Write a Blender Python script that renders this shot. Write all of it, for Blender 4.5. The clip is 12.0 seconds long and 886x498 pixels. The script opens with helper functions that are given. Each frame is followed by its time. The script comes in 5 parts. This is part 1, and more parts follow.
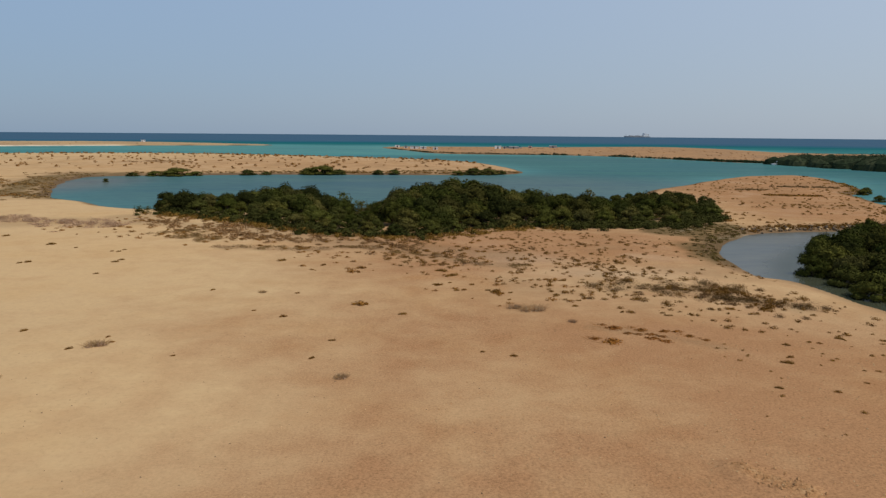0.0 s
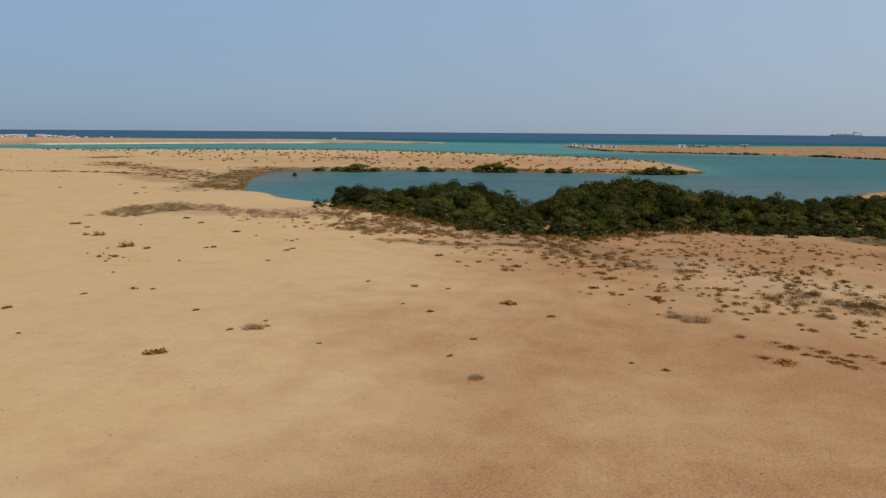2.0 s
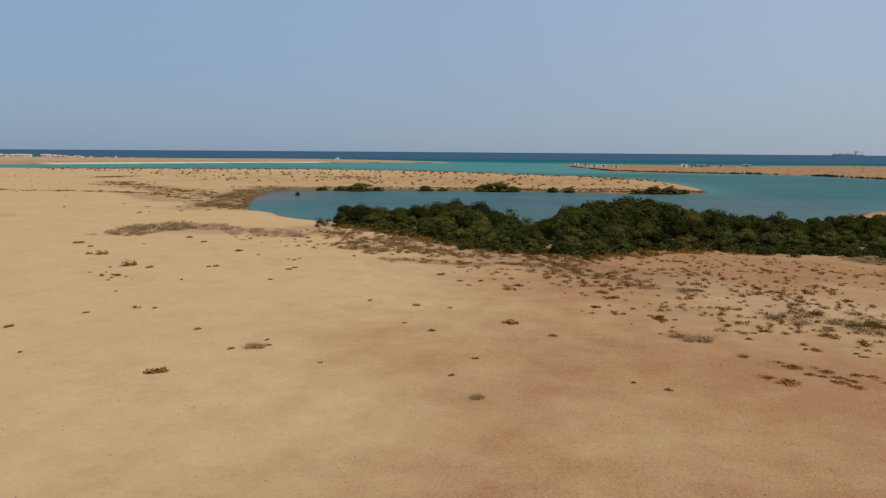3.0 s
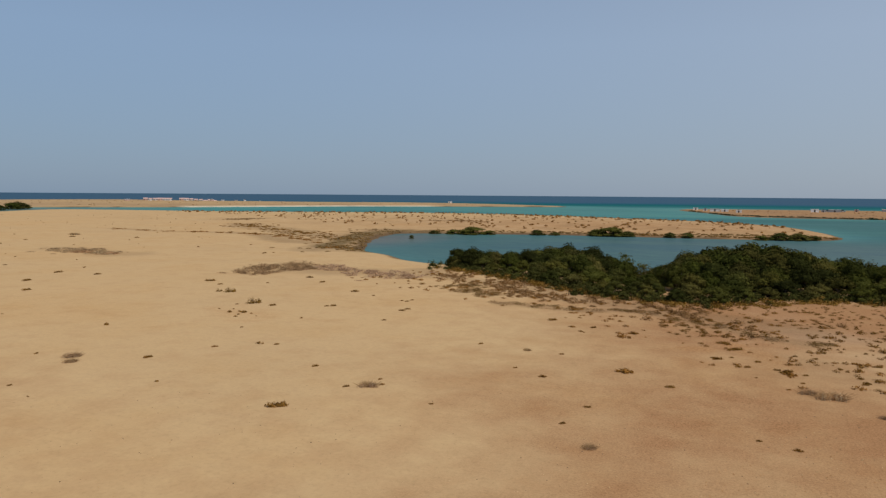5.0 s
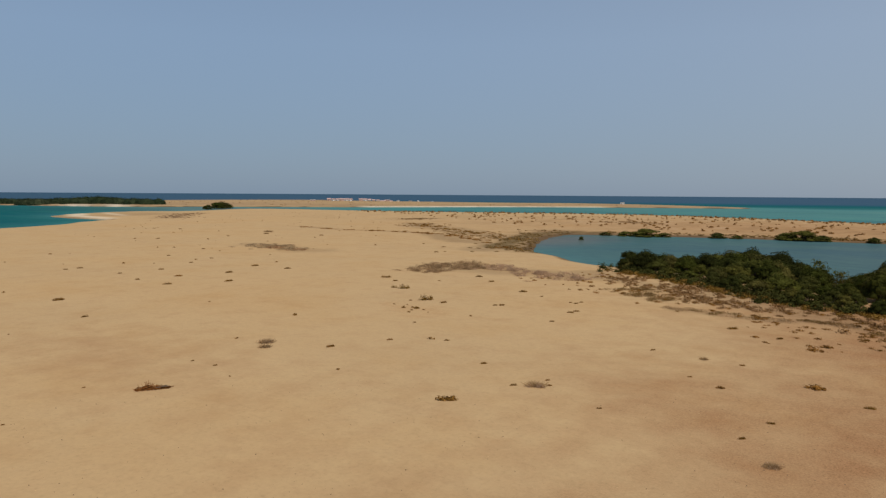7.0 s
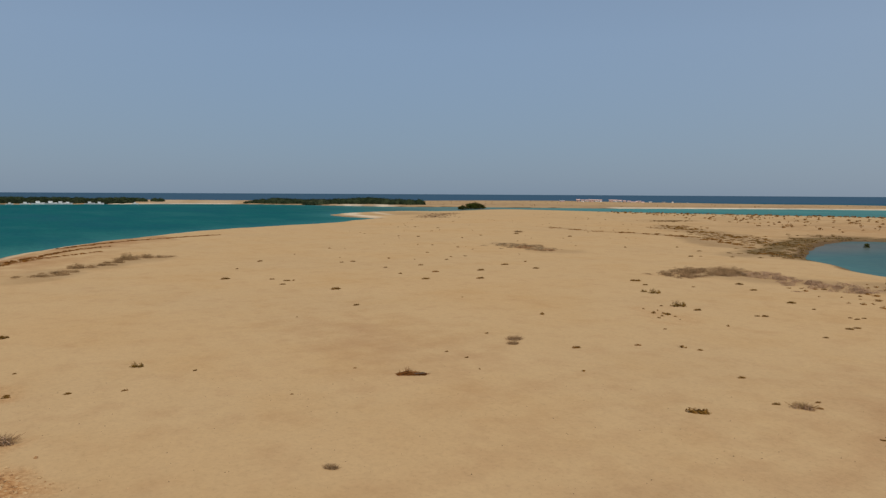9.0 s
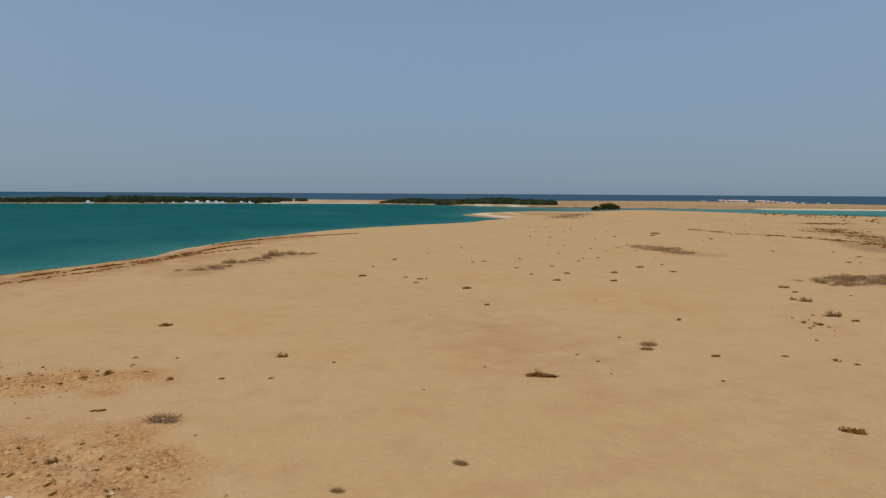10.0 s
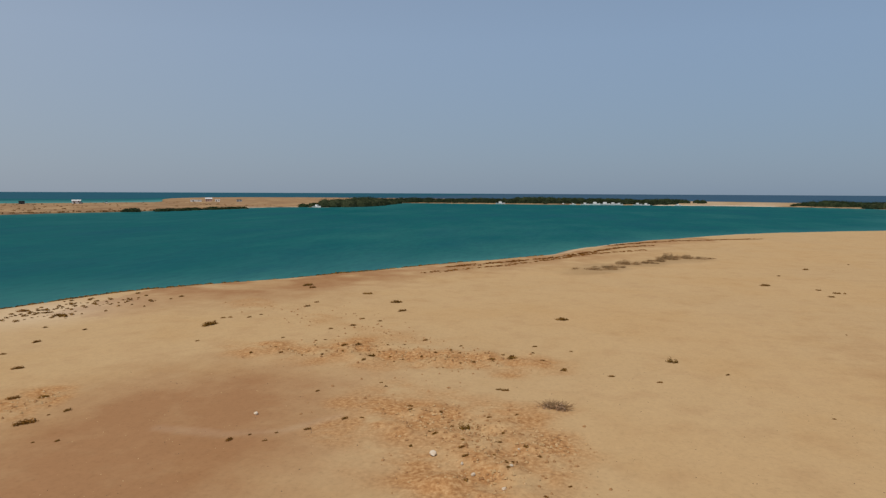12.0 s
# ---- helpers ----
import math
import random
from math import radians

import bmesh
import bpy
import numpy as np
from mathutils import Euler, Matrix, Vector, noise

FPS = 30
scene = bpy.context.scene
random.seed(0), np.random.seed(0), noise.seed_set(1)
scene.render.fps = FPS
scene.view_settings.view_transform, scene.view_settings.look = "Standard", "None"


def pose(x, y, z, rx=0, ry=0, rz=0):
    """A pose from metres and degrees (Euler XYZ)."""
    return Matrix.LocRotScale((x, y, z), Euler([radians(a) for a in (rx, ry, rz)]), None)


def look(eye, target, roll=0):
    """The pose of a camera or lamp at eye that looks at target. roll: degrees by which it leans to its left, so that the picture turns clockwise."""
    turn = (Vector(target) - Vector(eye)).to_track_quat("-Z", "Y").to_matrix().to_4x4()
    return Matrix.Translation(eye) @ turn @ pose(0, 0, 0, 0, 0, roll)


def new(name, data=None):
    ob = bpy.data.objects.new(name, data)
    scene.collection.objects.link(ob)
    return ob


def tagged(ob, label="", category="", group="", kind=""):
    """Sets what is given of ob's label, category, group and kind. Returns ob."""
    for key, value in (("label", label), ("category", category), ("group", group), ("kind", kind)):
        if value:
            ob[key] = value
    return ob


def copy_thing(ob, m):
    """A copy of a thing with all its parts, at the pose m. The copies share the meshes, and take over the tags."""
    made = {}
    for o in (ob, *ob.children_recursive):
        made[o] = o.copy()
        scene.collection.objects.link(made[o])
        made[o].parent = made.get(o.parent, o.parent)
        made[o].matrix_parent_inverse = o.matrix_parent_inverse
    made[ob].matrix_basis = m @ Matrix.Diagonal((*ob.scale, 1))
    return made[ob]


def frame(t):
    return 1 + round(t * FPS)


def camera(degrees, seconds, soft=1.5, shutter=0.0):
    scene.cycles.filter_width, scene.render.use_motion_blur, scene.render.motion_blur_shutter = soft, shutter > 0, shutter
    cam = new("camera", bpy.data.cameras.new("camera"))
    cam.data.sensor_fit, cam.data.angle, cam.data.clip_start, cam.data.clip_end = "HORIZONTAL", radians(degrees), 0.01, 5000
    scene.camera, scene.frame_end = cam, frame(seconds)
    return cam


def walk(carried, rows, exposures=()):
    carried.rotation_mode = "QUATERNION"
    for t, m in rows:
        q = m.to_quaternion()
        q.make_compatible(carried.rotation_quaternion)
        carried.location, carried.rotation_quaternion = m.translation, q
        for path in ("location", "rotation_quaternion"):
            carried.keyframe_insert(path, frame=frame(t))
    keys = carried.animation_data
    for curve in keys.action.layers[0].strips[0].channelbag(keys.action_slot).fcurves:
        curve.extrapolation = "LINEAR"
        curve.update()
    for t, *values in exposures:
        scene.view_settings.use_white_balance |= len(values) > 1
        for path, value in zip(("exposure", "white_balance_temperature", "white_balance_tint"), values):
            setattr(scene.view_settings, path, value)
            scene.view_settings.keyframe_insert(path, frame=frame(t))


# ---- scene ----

# ================= camera and its walk =================
cam = camera(64.15, 12.0, soft=1.35)
# seconds, eye x y z, yaw to the left, pitch up, roll
ROWS = [
    (0.0, -1.49, -1.30, 12.19, 0.00, -9.28, 0.49),
    (0.5, -1.05, -0.52, 12.12, 2.81, -9.33, 0.51),
    (1.0, -0.63, 0.06, 12.05, 7.29, -9.43, 0.48),
    (1.5, -0.28, 0.35, 11.98, 11.75, -9.50, 0.48),
    (2.0, -0.06, 0.44, 11.93, 14.24, -9.51, 0.44),
    (2.2, -0.03, 0.45, 11.92, 14.27, -9.51, 0.44),
    (2.3, -0.02, 0.45, 11.92, 14.28, -9.44, 0.44),
    (2.4, -0.01, 0.45, 11.92, 14.28, -8.89, 0.43),
    (2.5, 0.00, 0.45, 11.92, 14.28, -8.40, 0.43),
    (2.7, 0.01, 0.44, 11.92, 14.28, -8.36, 0.43),
    (4.3, 0.02, 0.21, 11.96, 19.03, -4.41, 0.43),
    (4.5, 0.02, 0.18, 11.97, 20.21, -4.43, 0.43),
    (5.0, 0.02, 0.10, 11.98, 23.50, -4.49, 0.42),
    (5.5, 0.03, 0.01, 11.99, 26.82, -4.50, 0.41),
    (6.0, 0.05, -0.07, 11.99, 30.17, -4.53, 0.39),
    (6.5, 0.08, -0.13, 11.99, 33.73, -4.52, 0.39),
    (6.7, 0.09, -0.16, 11.99, 34.95, -4.52, 0.39),
    (8.3, 0.22, -0.36, 12.00, 46.91, -4.56, 0.32),
    (8.5, 0.25, -0.39, 12.00, 48.53, -4.56, 0.31),
    (8.6, 0.27, -0.41, 12.00, 51.05, -4.56, 0.31),
    (8.7, 0.29, -0.43, 12.01, 54.45, -4.56, 0.31),
    (8.8, 0.31, -0.45, 12.02, 55.70, -4.57, 0.31),
    (9.0, 0.34, -0.50, 12.03, 57.08, -4.57, 0.31),
    (9.5, 0.45, -0.58, 12.06, 62.29, -4.59, 0.32),
    (10.0, 0.57, -0.65, 12.10, 67.70, -4.62, 0.32),
    (10.5, 0.70, -0.71, 12.13, 74.31, -4.64, 0.31),
    (11.0, 0.83, -0.75, 12.17, 82.20, -4.59, 0.20),
    (11.5, 0.96, -0.76, 12.19, 90.15, -4.65, 0.21),
    (12.0, 1.08, -0.74, 12.19, 98.94, -4.64, 0.26),
]


def aim(x, y, z, yaw, pitch, roll):
    a, b = radians(yaw), radians(pitch)
    way = Vector((-math.sin(a) * math.cos(b), math.cos(a) * math.cos(b), math.sin(b)))
    return look((x, y, z), Vector((x, y, z)) + way, roll)


walk(cam, [(t, aim(*row)) for t, *row in ROWS], exposures=[(0.0, -0.25, 6220, 9), (2.5, -0.26, 6170, 9), (5.0, -0.36, 6400, 10), (6.5, -0.42, 6470, 10), (8.5, -0.47, 6500, 10), (10.0, -0.51, 6500, 10), (11.0, -0.50, 6550, 10), (11.5, -0.48, 6600, 11), (12.0, -0.43, 6580, 11)])

# ================= sky and sun =================
SUN_HIGH, SUN_YAW = 58.0, 246.0  # degrees: height, and way to the left of +y
world = bpy.data.worlds.new("sky")
scene.world = world
world.use_nodes = True
wn = world.node_tree.nodes
sky = wn.new("ShaderNodeTexSky")
sky.sky_type, sky.sun_disc = "NISHITA", False
sky.sun_elevation, sky.sun_rotation = radians(SUN_HIGH), radians(-SUN_YAW)
sky.altitude, sky.air_density, sky.dust_density, sky.ozone_density = 0, 1.0, 0.6, 2.0
wn["Background"].inputs["Strength"].default_value = 0.1
haze = wn.new("ShaderNodeMix")  # even dust haze over the whole sky
haze.data_type = "RGBA"
cool = wn.new("ShaderNodeMix")  # white balance of the sky's colour
cool.data_type, cool.blend_type = "RGBA", "MULTIPLY"
cool.inputs[0].default_value = 1.0
cool.inputs[7].default_value = (0.95, 1.0, 1.10, 1)
up = wn.new("ShaderNodeTexCoord")  # the haze thins out towards the zenith
split = wn.new("ShaderNodeSeparateXYZ")
thin = wn.new("ShaderNodeMapRange")
thin.inputs[1].default_value, thin.inputs[2].default_value = 0.0, 0.9
thin.inputs[3].default_value, thin.inputs[4].default_value = 0.85, 0.2
world.node_tree.links.new(up.outputs["Generated"], split.inputs[0])
world.node_tree.links.new(split.outputs[2], thin.inputs[0])
sunward = wn.new("ShaderNodeVectorMath")  # dust scatters forward: the haze is brighter on the sun's side
sunward.operation = "DOT_PRODUCT"
sunward.inputs[1].default_value = (-math.sin(radians(SUN_YAW)), math.cos(radians(SUN_YAW)), 0)
glow = wn.new("ShaderNodeMapRange")
glow.inputs[1].default_value, glow.inputs[2].default_value = -1.0, 0.15
dust = wn.new("ShaderNodeMix")
dust.data_type = "RGBA"
dust.inputs[6].default_value, dust.inputs[7].default_value = (2.95, 4.1, 5.6, 1), (5.35, 5.95, 6.75, 1)
world.node_tree.links.new(up.outputs["Generated"], sunward.inputs[0])
world.node_tree.links.new(sunward.outputs["Value"], glow.inputs[0])
world.node_tree.links.new(glow.outputs[0], dust.inputs[0])
world.node_tree.links.new(dust.outputs[2], haze.inputs[7])
world.node_tree.links.new(thin.outputs[0], haze.inputs[0])
world.node_tree.links.new(sky.outputs[0], cool.inputs[6])
world.node_tree.links.new(cool.outputs[2], haze.inputs[6])
veil = wn.new("ShaderNodeMapRange")  # the low air is dimmer than the air above it
veil.inputs[1].default_value, veil.inputs[2].default_value = 0.0, 0.2
veil.inputs[3].default_value, veil.inputs[4].default_value = 0.92, 1.12
dim = wn.new("ShaderNodeVectorMath")
dim.operation = "SCALE"
world.node_tree.links.new(split.outputs[2], veil.inputs[0])
world.node_tree.links.new(haze.outputs[2], dim.inputs[0])
world.node_tree.links.new(veil.outputs[0], dim.inputs["Scale"])
world.node_tree.links.new(dim.outputs[0], wn["Background"].inputs[0])
sun = new("sun", bpy.data.lights.new("sun", "SUN"))
sun.data.energy, sun.data.angle, sun.data.color = 3.65, radians(0.6), (1.0, 0.93, 0.82)
a, b = radians(SUN_YAW), radians(SUN_HIGH)
sun.matrix_world = look(Vector((-math.sin(a) * math.cos(b), math.cos(a) * math.cos(b), math.sin(b))) * 100, (0, 0, 0))

# ================= materials =================


def material(name, rough=0.9, spec=0.2):
    m = bpy.data.materials.new(name)
    m.use_nodes = True
    bs = m.node_tree.nodes["Principled BSDF"]
    bs.inputs["Roughness"].default_value = rough
    bs.inputs["Specular IOR Level"].default_value = spec
    return m, m.node_tree.nodes, m.node_tree.links, bs


def noise_tex(n, l, scale, detail=6.0, rough=0.55, coords=None, stretch=None):
    tex = n.new("ShaderNodeTexNoise")
    tex.inputs["Scale"].default_value, tex.inputs["Detail"].default_value, tex.inputs["Roughness"].default_value = scale, detail, rough
    if coords is not None:
        if stretch:
            mp = n.new("ShaderNodeMapping")
            mp.inputs["Scale"].default_value = stretch
            l.new(coords, mp.inputs[0])
            coords = mp.outputs[0]
        l.new(coords, tex.inputs["Vector"])
    return tex.outputs["Fac"]


def ramp(n, l, fac, stops):
    r = n.new("ShaderNodeValToRGB")
    ends = r.color_ramp.elements
    ends[0].position, ends[-1].position = stops[0][0], stops[-1][0]
    ends[0].color, ends[-1].color = (*stops[0][1], 1), (*stops[-1][1], 1)
    for p, c in stops[1:-1]:
        ends.new(p).color = (*c, 1)
    l.new(fac, r.inputs[0])
    return r.outputs[0]


def grey(v):
    return (v, v, v)


def mix(n, l, fac, a, b, mode="MIX"):
    m = n.new("ShaderNodeMix")
    m.data_type, m.blend_type = "RGBA", mode
    for value, k in ((fac, 0), (a, 6), (b, 7)):
        if isinstance(value, (int, float)):
            m.inputs[k].default_value = value
        elif isinstance(value, tuple):
            m.inputs[k].default_value = (*value, 1)
        else:
            l.new(value, m.inputs[k])
    return m.outputs[2]


def calc(n, l, op, a, b, clamp=False):
    m = n.new("ShaderNodeMath")
    m.operation, m.use_clamp = op, clamp
    for value, k in ((a, 0), (b, 1)):
        if isinstance(value, (int, float)):
            m.inputs[k].default_value = value
        else:
            l.new(value, m.inputs[k])
    return m.outputs[0]


def attribute(n, name):
    at = n.new("ShaderNodeAttribute")
    at.attribute_name = name
    return at.outputs["Fac"]


def bump(n, l, bs, height, strength, distance):
    bp = n.new("ShaderNodeBump")
    bp.inputs["Strength"].default_value, bp.inputs["Distance"].default_value = strength, distance
    l.new(height, bp.inputs["Height"])
    l.new(bp.outputs[0], bs.inputs["Normal"])


def sand_material():
    m, n, l, bs = material("desert_sand", 1.0, 0.0)
    at = n.new("ShaderNodeNewGeometry").outputs["Position"]
    wide = noise_tex(n, l, 0.035, 5, 0.55, at)
    mid = noise_tex(n, l, 0.35, 6, 0.6, at)
    fine = noise_tex(n, l, 4.0, 6, 0.65, at)
    grain = noise_tex(n, l, 22.0, 4, 0.7, at)
    streak = noise_tex(n, l, 0.11, 6, 0.62, at)
    c = ramp(n, l, wide, [(0.3, (0.485, 0.325, 0.166)), (0.5, (0.505, 0.336, 0.168)), (0.7, (0.50, 0.322, 0.154))])
    red = calc(n, l, "ADD", attribute(n, "red"), calc(n, l, "MULTIPLY", calc(n, l, "SUBTRACT", mid, 0.5), 1.1), True)
    c = mix(n, l, red, c, (0.345, 0.182, 0.084))
    orange = calc(n, l, "MULTIPLY", attribute(n, "rubble"), ramp(n, l, mid, [(0.30, grey(0.0)), (0.55, grey(1.0))]))
    c = mix(n, l, orange, c, ramp(n, l, fine, [(0.34, (0.31, 0.145, 0.055)), (0.5, (0.43, 0.222, 0.088)), (0.66, (0.55, 0.335, 0.155))]))
    c = mix(n, l, attribute(n, "pale"), c, (0.78, 0.655, 0.475))
    c = mix(n, l, calc(n, l, "MULTIPLY", attribute(n, "litter"), ramp(n, l, fine, [(0.35, grey(0.25)), (0.65, grey(1))])), c, (0.20, 0.130, 0.070))
    c = mix(n, l, calc(n, l, "MULTIPLY", attribute(n, "algae"), ramp(n, l, fine, [(0.36, grey(0.5)), (0.56, grey(1))])), c, (0.088, 0.064, 0.027))
    # dulled sand of the far banks, distance haze included in the tone
    c = mix(n, l, calc(n, l, "MULTIPLY", attribute(n, "dull"), ramp(n, l, streak, [(0.40, grey(0.45)), (0.58, grey(1))])), c, (0.190, 0.130, 0.084))
    c = mix(n, l, attribute(n, "wet"), c, (0.12, 0.076, 0.042))
    blot = ramp(n, l, streak, [(0.34, (0.98, 0.955, 0.92)), (0.5, grey(1.0)), (0.68, (1.02, 1.025, 1.035))])
    c = mix(n, l, 1.0, c, blot, "MULTIPLY")
    patchy = noise_tex(n, l, 1.3, 5, 0.6, at)
    c = mix(n, l, 1.0, c, ramp(n, l, patchy, [(0.3, grey(0.955)), (0.5, grey(1.0)), (0.72, grey(1.03))]), "MULTIPLY")
    mott = ramp(n, l, fine, [(0.26, grey(0.86)), (0.44, grey(0.99)), (0.7, grey(1.05))])
    c = mix(n, l, 1.0, c, mott, "MULTIPLY")
    stony = noise_tex(n, l, 9.0, 5, 0.75, at)
    place = n.new("ShaderNodeSeparateXYZ")
    l.new(at, place.inputs[0])
    gritty = calc(n, l, "MULTIPLY", red, calc(n, l, "MULTIPLY", calc(n, l, "ADD", place.outputs[0], 24.0), 0.08, True))
    c = mix(n, l, gritty, c, mix(n, l, 1.0, c, ramp(n, l, stony, [(0.36, grey(0.68)), (0.5, grey(0.99)), (0.64, grey(1.18))]), "MULTIPLY"))
    speck = ramp(n, l, grain, [(0.24, grey(0.70)), (0.37, grey(1.0)), (0.65, grey(1.0)), (0.76, grey(1.2))])
    c = mix(n, l, 0.9, c, speck, "MULTIPLY")
    l.new(c, bs.inputs["Base Color"])
    h = calc(n, l, "ADD", calc(n, l, "MULTIPLY", fine, 0.6), calc(n, l, "MULTIPLY", grain, 0.25))
    bump(n, l, bs, h, 0.2, 0.10)
    return m


def water_material():
    m, n, l, bs = material("sea_water", 0.9, 0.0)
    at = n.new("ShaderNodeNewGeometry").outputs["Position"]
    wide = noise_tex(n, l, 0.012, 5, 0.6, at, (0.5, 1.0, 1.0))
    drift = noise_tex(n, l, 0.06, 4, 0.6, at, (0.4, 1.4, 1.0))
    depth = calc(n, l, "ADD", attribute(n, "depth"), calc(n, l, "ADD", calc(n, l, "MULTIPLY", calc(n, l, "SUBTRACT", wide, 0.5), 0.30), calc(n, l, "MULTIPLY", calc(n, l, "SUBTRACT", drift, 0.5), 0.10)), True)
    # last stop is lightened: haze over the distant sea, put into the colour
    c = ramp(n, l, depth, [(0.0, (0.17, 0.21, 0.155)), (0.12, (0.085, 0.24, 0.215)), (0.35, (0.060, 0.220, 0.205)), (0.48, (0.026, 0.138, 0.134)), (0.62, (0.003, 0.092, 0.096)), (0.80, (0.018, 0.084, 0.122)), (1.0, (0.042, 0.088, 0.136))])
    c = mix(n, l, attribute(n, "murk"), c, (0.062, 0.132, 0.142))
    c = mix(n, l, attribute(n, "silt"), c, (0.118, 0.106, 0.086))
    # dark reflection and shade of the inlet's mangroves, mixed into the water colour
    c = mix(n, l, calc(n, l, "MULTIPLY", attribute(n, "dark_reflection"), 0.85), c, (0.040, 0.044, 0.022))
    # light and dark sides of small ripples, painted as colour variation
    ripple_shading = noise_tex(n, l, 0.55, 5, 0.62, at, (0.55, 1.5, 1.0))
    c = mix(n, l, 1.0, c, ramp(n, l, ripple_shading, [(0.3, (0.84, 0.88, 0.92)), (0.5, grey(1.0)), (0.7, (1.10, 1.10, 1.05))]), "MULTIPLY")
    # broad stretched patches of slightly darker and lighter water colour
    broad_tone = noise_tex(n, l, 0.028, 5, 0.65, at, (0.5, 1.7, 1.0))
    c = mix(n, l, 1.0, c, ramp(n, l, broad_tone, [(0.36, (0.86, 0.92, 1.0)), (0.5, grey(1.0)), (0.66, (1.06, 1.08, 1.02))]), "MULTIPLY")
    l.new(c, bs.inputs["Base Color"])
    bs.inputs["IOR"].default_value = 1.33
    w = calc(n, l, "ADD", noise_tex(n, l, 1.1, 5, 0.6, at, (1.0, 2.2, 1.0)), calc(n, l, "MULTIPLY", noise_tex(n, l, 0.22, 3, 0.5, at, (1.0, 2.5, 1.0)), 1.5))
    bump(n, l, bs, w, 0.25, 0.12)
    sheen = n.new("ShaderNodeBsdfGlossy")
    sheen.inputs["Roughness"].default_value = 0.12
    l.new(bs.inputs["Normal"].links[0].from_socket, sheen.inputs["Normal"])
    both = n.new("ShaderNodeMixShader")
    l.new(calc(n, l, "ADD", calc(n, l, "MULTIPLY", attribute(n, "silt"), 0.20), 0.05), both.inputs[0])
    l.new(bs.outputs[0], both.inputs[1])
    l.new(sheen.outputs[0], both.inputs[2])
    l.new(both.outputs[0], n["Material Output"].inputs["Surface"])
    return m


def leaf_material(name, dark, mid, light, per_object=0.5):
    m, n, l, bs = material(name, 1.0, 0.0)
    geo = n.new("ShaderNodeNewGeometry")
    own = n.new("ShaderNodeObjectInfo").outputs["Random"]
    each = ramp(n, l, geo.outputs["Random Per Island"], [(0.0, dark), (0.55, mid), (1.0, light)])
    patch = noise_tex(n, l, 0.7, 4, 0.6, geo.outputs["Position"])
    c = mix(n, l, 1.0, each, ramp(n, l, patch, [(0.34, grey(0.7)), (0.66, grey(1.3))]), "MULTIPLY")
    tone = ramp(n, l, own, [(0.0, (0.55, 0.58, 0.55)), (0.35, (0.85, 0.92, 0.75)), (0.6, (1.1, 1.2, 0.75)), (0.8, (1.25, 1.12, 0.9)), (1.0, (1.4, 1.25, 1.25))])
    c = mix(n, l, per_object, c, tone, "MULTIPLY")
    l.new(c, bs.inputs["Base Color"])
    return m


def rough_material(name, dark, light, scale=3.0, rough=0.9, spec=0.0, relief=0.4):
    m, n, l, bs = material(name, rough, spec)
    at = n.new("ShaderNodeTexCoord").outputs["Object"]
    f = noise_tex(n, l, scale, 6, 0.6, at)
    g = noise_tex(n, l, scale * 7, 4, 0.6, at)
    c = ramp(n, l, f, [(0.3, dark), (0.7, light)])
    c = mix(n, l, 0.5, c, ramp(n, l, g, [(0.3, grey(0.75)), (0.6, grey(1.05))]), "MULTIPLY")
    own = n.new("ShaderNodeObjectInfo").outputs["Random"]
    c = mix(n, l, 1.0, c, ramp(n, l, own, [(0.0, grey(0.82)), (1.0, grey(1.1))]), "MULTIPLY")
    l.new(c, bs.inputs["Base Color"])
    bump(n, l, bs, g, relief, 0.05)
    return m


SAND, WATER = sand_material(), water_material()
LEAF = leaf_material("mangrove_leaves", (0.030, 0.032, 0.010), (0.041, 0.042, 0.0125), (0.054, 0.054, 0.016), 1.0)
LEAF_OLIVE = leaf_material("olive_mangrove_leaves", (0.050, 0.049, 0.014), (0.070, 0.067, 0.018), (0.092, 0.086, 0.025), 0.8)
LEAF_GREY = leaf_material("far_mangrove_leaves", (0.018, 0.027, 0.014), (0.029, 0.039, 0.020), (0.045, 0.054, 0.028), 0.5)
SCRUB = leaf_material("scrub_leaves", (0.135, 0.065, 0.015), (0.195, 0.095, 0.023), (0.265, 0.134, 0.036), 0.4)
SCRUB_GREEN = leaf_material("green_scrub_leaves", (0.145, 0.076, 0.016), (0.205, 0.110, 0.024), (0.275, 0.154, 0.038), 0.3)
TWIG = leaf_material("dry_twigs", (0.145, 0.082, 0.032), (0.200, 0.116, 0.048), (0.265, 0.160, 0.072), 0.4)
MARSH_GREEN = leaf_material("salt_marsh_leaves", (0.070, 0.050, 0.016), (0.105, 0.076, 0.024), (0.150, 0.110, 0.038), 0.3)
DRY_TWIG = leaf_material("grey_dry_twigs", (0.245, 0.148, 0.076), (0.325, 0.200, 0.105), (0.410, 0.262, 0.146), 0.4)
DARK_TWIG = leaf_material("dark_dry_twigs", (0.085, 0.050, 0.021), (0.120, 0.073, 0.032), (0.165, 0.104, 0.050), 0.4)
PALE_TWIG = leaf_material("pale_dry_twigs", (0.27, 0.180, 0.110), (0.35, 0.238, 0.150), (0.43, 0.300, 0.195), 0.4)
RUST_TWIG = leaf_material("red_brown_weed", (0.155, 0.058, 0.014), (0.215, 0.086, 0.022), (0.285, 0.124, 0.036), 0.4)
DEAD = leaf_material("dead_dark_leaves", (0.12, 0.045, 0.013), (0.18, 0.072, 0.021), (0.25, 0.105, 0.032), 0.0)
BARK = rough_material("mangrove_bark", (0.09, 0.07, 0.05), (0.20, 0.16, 0.12), 4)
STONE = rough_material("pale_limestone", (0.46, 0.285, 0.125), (0.64, 0.44, 0.235), 2.5)
